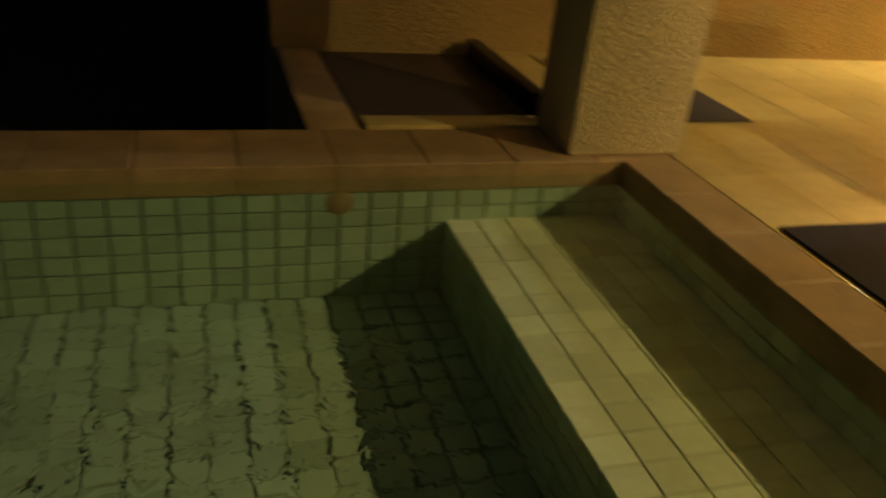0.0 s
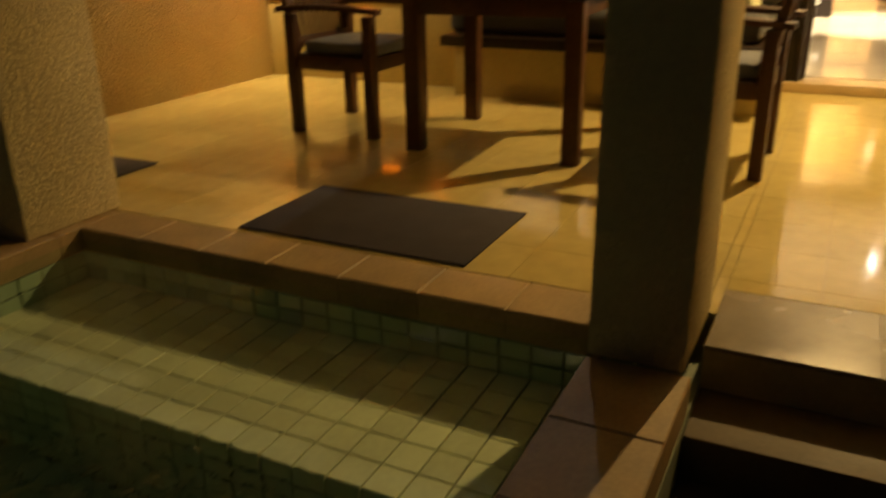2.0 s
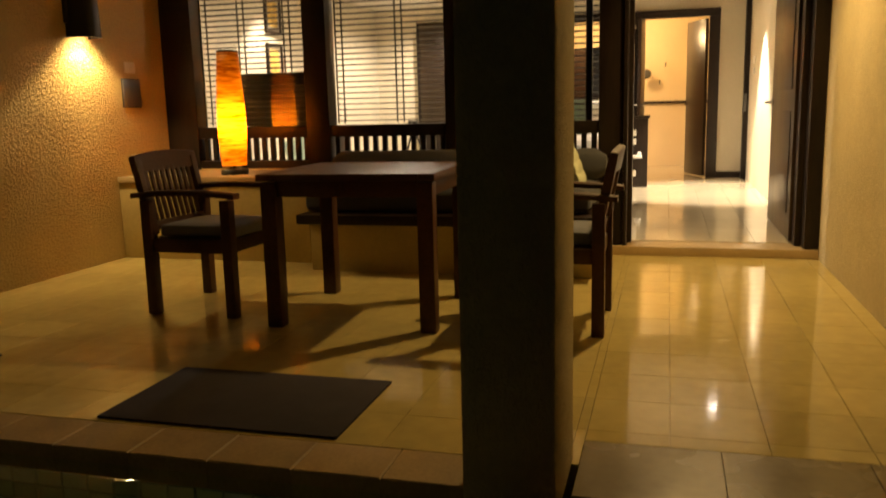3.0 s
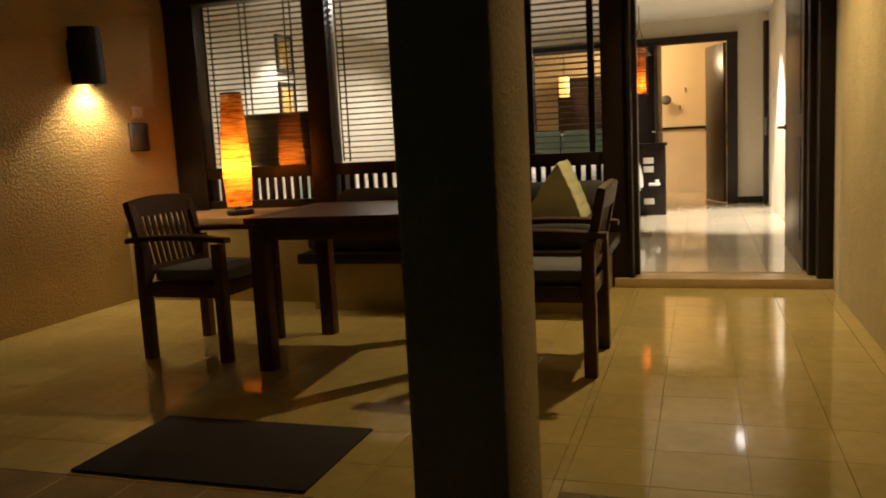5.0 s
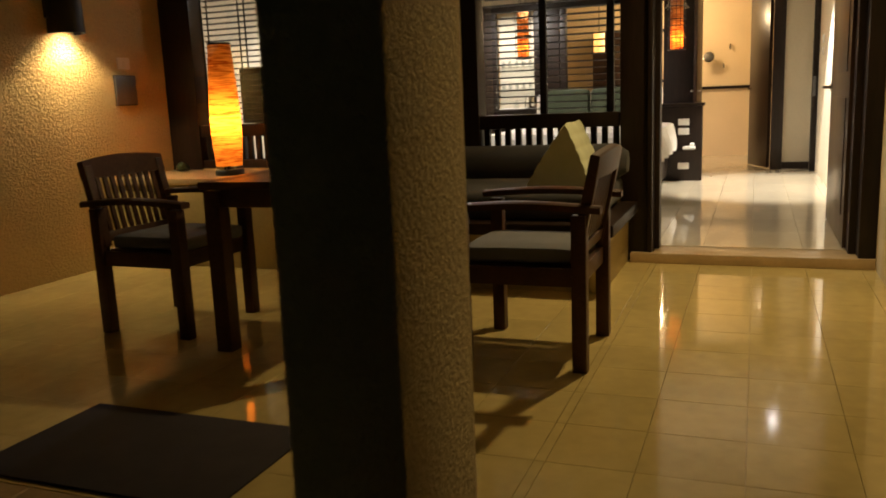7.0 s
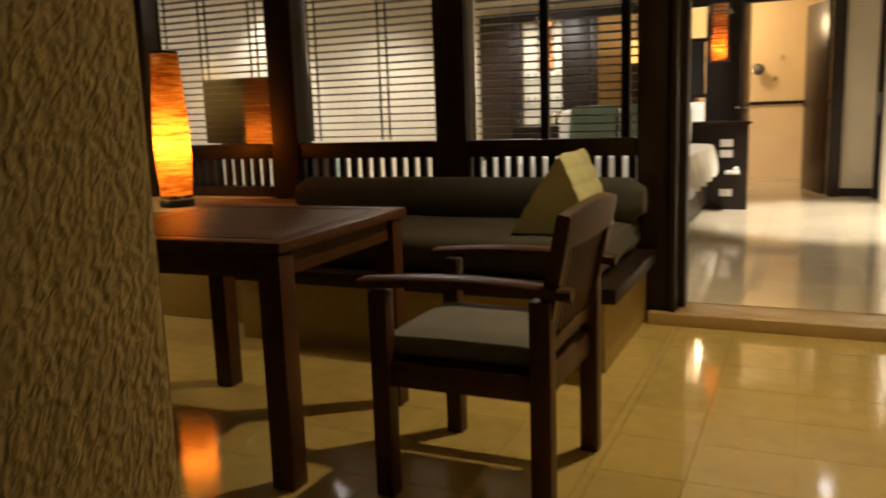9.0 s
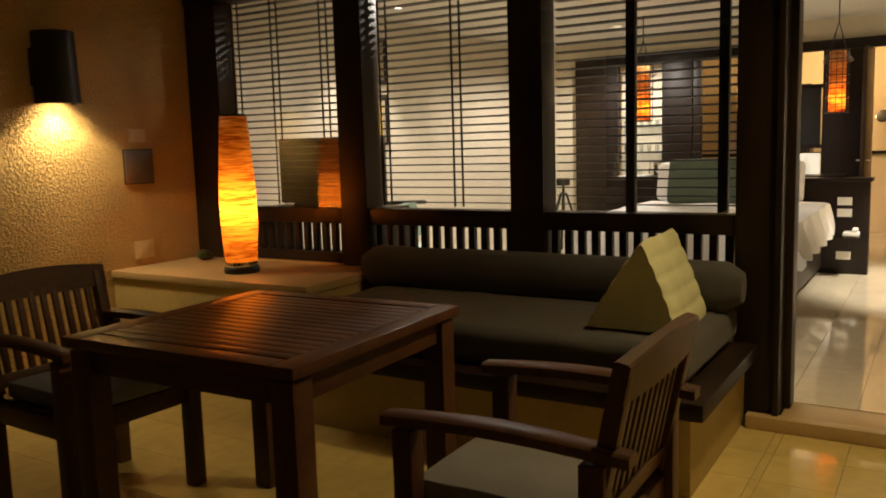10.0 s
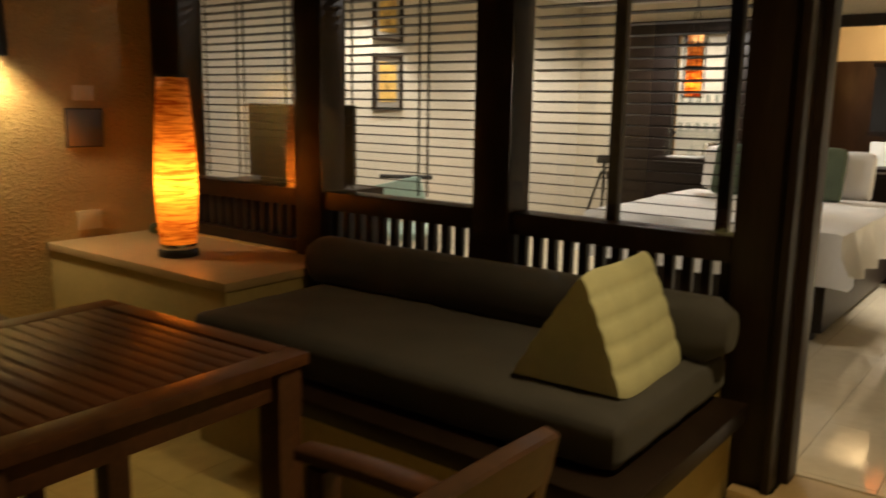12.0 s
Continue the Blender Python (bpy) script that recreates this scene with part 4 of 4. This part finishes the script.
part("cord", rod(bmesh.new(), (0, 0, 0.28), (0, 0, 0.82), 0.005, 8), M_BLACK, bath_pend)
cab = thing("bath_cabinet", (12.3, 1.25, ROOM), "tall dark bathroom cabinet", "cabinet")
part("body", local(boxes(((12.2, 0.85, ROOM), (12.58, 1.70, 1.88)), bevel=0.004), cab), M_DOORWOOD, cab)

# bathroom doors
for name, hinge, ang in (("door_2", (10.60, -0.69), 20), ("door_3", (10.50, 0.09), 172)):
    d = thing(name, (hinge[0], hinge[1], ROOM), "dark timber bathroom door standing open", "door", kind="structure", rz=ang)
    part("door_leaf", boxes(((0.0, -0.02, 0.01), (0.62 if name == "door_2" else 0.30, 0.02, 2.02)), bevel=0.004), M_DOORWOOD, d)
    part("door_handle", rod(bmesh.new(), (0.56 if name == "door_2" else 0.26, -0.06, 0.95), (0.56 if name == "door_2" else 0.26, 0.06, 0.95), 0.014), M_CHROME, d, "chrome knob")
shaving = thing("shaving_mirror", (12.55, 0.10, 1.46), "round chrome magnifying mirror on a bracket", "mirror")
part("disc", coat(solid_lathe([(0.065, 0), (0.075, 0.012), (0.075, 0.028), (0.065, 0.03)]), pose(-0.12, 0, 0, 0, -70, 0)), M_DARKCHROME, shaving)
part("arm", rod(bmesh.new(), (0.05, -0.10, -0.05), (-0.10, 0, 0), 0.01), M_CHROME, shaving)
for y, z in ((-0.10, 1.36), (-0.18, 1.62)):
    hook = thing("hook", (12.599, y, z), "small chrome robe hook", "hook")
    part("peg", rod(rod(bmesh.new(), (0, 0, 0), (-0.06, 0, 0), 0.012), (-0.06, 0, -0.05), (-0.06, 0, 0.02), 0.012), M_CHROME, hook)

# corridor wall: entrance door edge, tag, switches
ent = thing("door_4", (10.2, SOUTH + 0.002, ROOM), "dark timber entrance door frame in the corridor wall", "door", kind="structure")
part("frame", local(boxes(((10.30, SOUTH + 0.001, ROOM), (10.42, -1.13, 2.27)), bevel=0.004), ent), M_WOOD, ent)
part("lock", local(boxes(((10.28, -1.165, 0.90), (10.31, -1.135, 1.12)), bevel=0.003), ent), M_STEEL, ent)
for z in (1.50, 1.37):
    plate = thing("switch", (9.7, SOUTH + 0.001, z), "white light switch plate on the corridor wall", "switch")
    part("plate", boxes(((-0.06, 0, -0.04), (0.06, 0.012, 0.04)), bevel=0.003), M_WHITEPLATE, plate)
    part("rocker", boxes(((-0.03, 0.012, -0.025), (0.03, 0.017, 0.025)), bevel=0.002), M_WHITEPLATE, plate)

# pictures, chair, tripod, screen by the window
for z0, z1 in ((1.29, 1.73), (1.83, 2.215)):
    pic = thing("framed_picture", (7.35, 3.749, (z0 + z1) / 2), "ochre print in a dark frame", "picture", "pictures on the bedroom wall")
    h = (z1 - z0) / 2
    for lo, hi in (((-0.17, -0.03, -h), (-0.145, 0, h)), ((0.145, -0.03, -h), (0.17, 0, h)), ((-0.145, -0.03, -h), (0.145, 0, -h + 0.025)), ((-0.145, -0.03, h - 0.025), (0.145, 0, h))):
        part("frame_bar", boxes((lo, hi)), M_WOOD, pic)
    part("mount", boxes(((-0.145, -0.012, -h + 0.025), (0.145, 0, h - 0.025))), M_ARTMOUNT, pic)
    part("print", boxes(((-0.10, -0.016, -h + 0.07), (0.10, -0.012, h - 0.06))), M_ART, pic)
lounge = thing("lounge_chair", (6.76, 3.09, ROOM), "low black lounge chair with mint sling seat", "chair", rz=34)
for x in (-0.25, 0.25):
    for y in (-0.19, 0.19):
        part("leg", rod(bmesh.new(), (x, y, 0), (x, y, 0.40), 0.018), M_BLACK, lounge)
part("seat", soft_box((-0.27, -0.20, 0.36), (0.30, 0.20, 0.42), 6), M_MINT, lounge, "mint seat")
part("backrest", coat(soft_box((-0.19, -0.02, 0.0), (0.19, 0.02, 0.29), 6), pose(0.28, 0, 0.44, 0, 14, 90)), M_MINT, lounge, "mint back")
part("top_rail", rod(bmesh.new(), (0.37, -0.2, 0.745), (0.37, 0.2, 0.745), 0.016), M_BLACK, lounge)
tripod = thing("tripod", (9.75, 3.0, ROOM), "black camera tripod standing by the far wall", "tripod")
for k in range(3):
    q = k * 2 * math.pi / 3 + 0.5
    part("leg", rod(bmesh.new(), (0.27 * math.cos(q), 0.27 * math.sin(q), 0.0), (0.03 * math.cos(q), 0.03 * math.sin(q), 0.66), 0.014, 8), M_BLACK, tripod)
part("column", rod(bmesh.new(), (0, 0, 0.45), (0, 0, 0.80), 0.016), M_BLACK, tripod)
part("head", boxes(((-0.06, -0.06, 0.74), (0.06, 0.06, 0.82)), bevel=0.015), M_BLACK, tripod)
tv = thing("television", (5.52, 2.77, 0.90), "dark flat television standing behind the blind", "television")
part("screen", local(boxes(((5.49, 2.34, 0.92), (5.53, 3.17, 1.335)), bevel=0.006), tv), M_BLACK, tv)
part("stand", local(boxes(((5.47, 2.45, 0.90), (5.60, 3.05, 0.92)), bevel=0.004), tv), M_BLACK, tv)
shelf_tv = boxes(((5.40, 2.30, 0.855), (5.70, 3.30, 0.90)), ((5.40, 2.36, 0.40), (5.70, 3.24, 0.43)), ((5.40, 2.30, ROOM), (5.70, 2.36, 0.855)), ((5.40, 3.24, ROOM), (5.70, 3.30, 0.855)), bevel=0.003)
solid("tv_console", shelf_tv, M_WOOD, "dark timber console under the television", "console")

# ---- pieces: coping slabs, floor tiles, pool tiles ----
LEN = 0.2925
for k in range(15):
    x = 1.316 - LEN / 2 - k * LEN
    piece("coping_slab", tile_mesh("coping_slab", M_COPING, LEN - 0.002, 0.254, 0.098, 0.004), pool, (x, 0.129, 0.0))
    piece("coping_slab", tile_mesh("coping_slab", M_COPING, LEN - 0.002, 0.318, 0.098, 0.004), pool, (x + 0.36, 2.347, 0.0))
for k in range(7):
    step_y = 2.186 - 0.257
    piece("coping_slab", tile_mesh("coping_slab", M_COPING, 0.205, step_y / 7 - 0.002, 0.098, 0.004), pool, (1.5765, 0.2585 + (k + 0.5) * step_y / 7, 0.0))

SIZE = 0.2875


def lay(parent, name, mat, x0, x1, y0, y1, sx, sy, ox, oy, z, skip=None):
    """Tiles on a grid through (ox, oy), cut at the edges."""
    i = math.floor((x0 - ox) / sx)
    while ox + i * sx < x1 - 0.01:
        j = math.floor((y0 - oy) / sy)
        while oy + j * sy < y1 - 0.01:
            ax, bx = max(x0, ox + i * sx), min(x1, ox + (i + 1) * sx)
            ay, by = max(y0, oy + j * sy), min(y1, oy + (j + 1) * sy)
            if bx - ax > 0.02 and by - ay > 0.02:
                piece(name, tile_mesh(name, mat, bx - ax - 0.0016, by - ay - 0.0016, 0.012, 0.0006), parent, ((ax + bx) / 2, (ay + by) / 2, z))
            j += 1
        i += 1


lay(terrace_floor, "border_tile", M_BORDER, EDGE_X, 1.86, SOUTH, 0.0, 0.4, 0.4, EDGE_X, 0.0, 0.0)
lay(terrace_floor, "floor_tile", M_TILE, 1.86, 5.08, SOUTH, 0.0, SIZE, SIZE, 4.823, 0.033, 0.0)
lay(terrace_floor, "floor_tile", M_TILE, 1.68, 5.12, 0.0, NORTH, SIZE, SIZE, 4.823, 0.033, 0.0)
lay(terrace_floor, "floor_tile", M_TILE, 1.40, 1.68, 2.508, NORTH, SIZE, SIZE, 4.823, 0.033, 0.0)
lay(room_floor, "floor_tile", M_ROOM_TILE, 5.36, 10.55, SOUTH, 3.75, 2 * SIZE, SIZE, 4.823, 0.033, ROOM)

T = 0.0965


def pool_grid(count_x, count_y, turn, width, height, as_parts, rest):
    """Tiles over a rectangle, in the frame given by turn: z points out of the wall."""
    sx, sy = width / count_x, height / count_y
    for i in range(count_x):
        for j in range(count_y):
            m = turn @ Matrix.Translation(((i + 0.5) * sx, (j + 0.5) * sy, 0))
            if as_parts:
                ob = new("pool_tile", tile_mesh("bench_tile", M_BENCHTILE, sx - 0.005, sy - 0.005, 0.011, 0.0015))
                ob.parent, ob.matrix_basis = pool, m
            else:
                rest.append((m, sx - 0.006, sy - 0.006))


rest = []
wide, long = PX1 - LX, PY1 - PY0
pool_grid(6, 20, Matrix.Translation((LX, PY0, LEDGE)), wide, long, True, rest)
for i in range(20):
    for j in range(5):
        h, w = (LEDGE - DEEP) / 5, long / 20
        ob = new("pool_tile", tile_mesh("pool_tile", M_POOLTILE, w - 0.006, h - 0.006, 0.011, 0.0015))
        ob.parent, ob.matrix_basis = pool, pose(LX, PY0 + (i + 0.5) * w, DEEP + (j + 0.5) * h, 90, 0, -90)
verts, faces = [], []


def flat_tile(m, w, h):
    base = len(verts)
    for x, y, z in ((-w / 2, -h / 2, -0.008), (w / 2, -h / 2, -0.008), (w / 2, h / 2, -0.008), (-w / 2, h / 2, -0.008),
                    (-w / 2 + 0.002, -h / 2 + 0.002, 0), (w / 2 - 0.002, -h / 2 + 0.002, 0), (w / 2 - 0.002, h / 2 - 0.002, 0), (-w / 2 + 0.002, h / 2 - 0.002, 0)):
        verts.append(m @ Vector((x, y, z)))
    for f in ((4, 5, 6, 7), (0, 1, 5, 4), (1, 2, 6, 5), (2, 3, 7, 6), (3, 0, 4, 7)):
        faces.append([base + k for k in f])


for i in range(40):
    for j in range(20):
        flat_tile(Matrix.Translation((LX - (i + 0.5) * T, PY0 + (j + 0.5) * long / 20, DEEP)), T - 0.006, long / 20 - 0.006)
for i in range(46):
    for j in range(6):
        tall = (-0.102 - DEEP) / 6
        z = -0.102 - (j + 0.5) * tall
        flat_tile(pose(PX1 - (i + 0.5) * T, PY1 - 0.008, z, 90, 0, 0), T - 0.006, tall - 0.006)
        flat_tile(pose(PX1 - (i + 0.5) * T, PY0 + 0.008, z, 90, 0, 180), T - 0.006, tall - 0.006)
for i in range(20):
    for j in range(2):
        tall = (-0.102 - LEDGE) / 2
        flat_tile(pose(PX1 - 0.008, PY0 + (i + 0.5) * long / 20, -0.102 - (j + 0.5) * tall, 90, 0, -90), long / 20 - 0.006, tall - 0.006)
mesh = bpy.data.meshes.new("pool_tiling")
mesh.from_pydata(verts, [], faces)
mesh.materials.append(M_POOLREST)
tiling = new("pool_tiling", mesh)
tiling.parent = pool
tagged(tiling, kind="stuff")
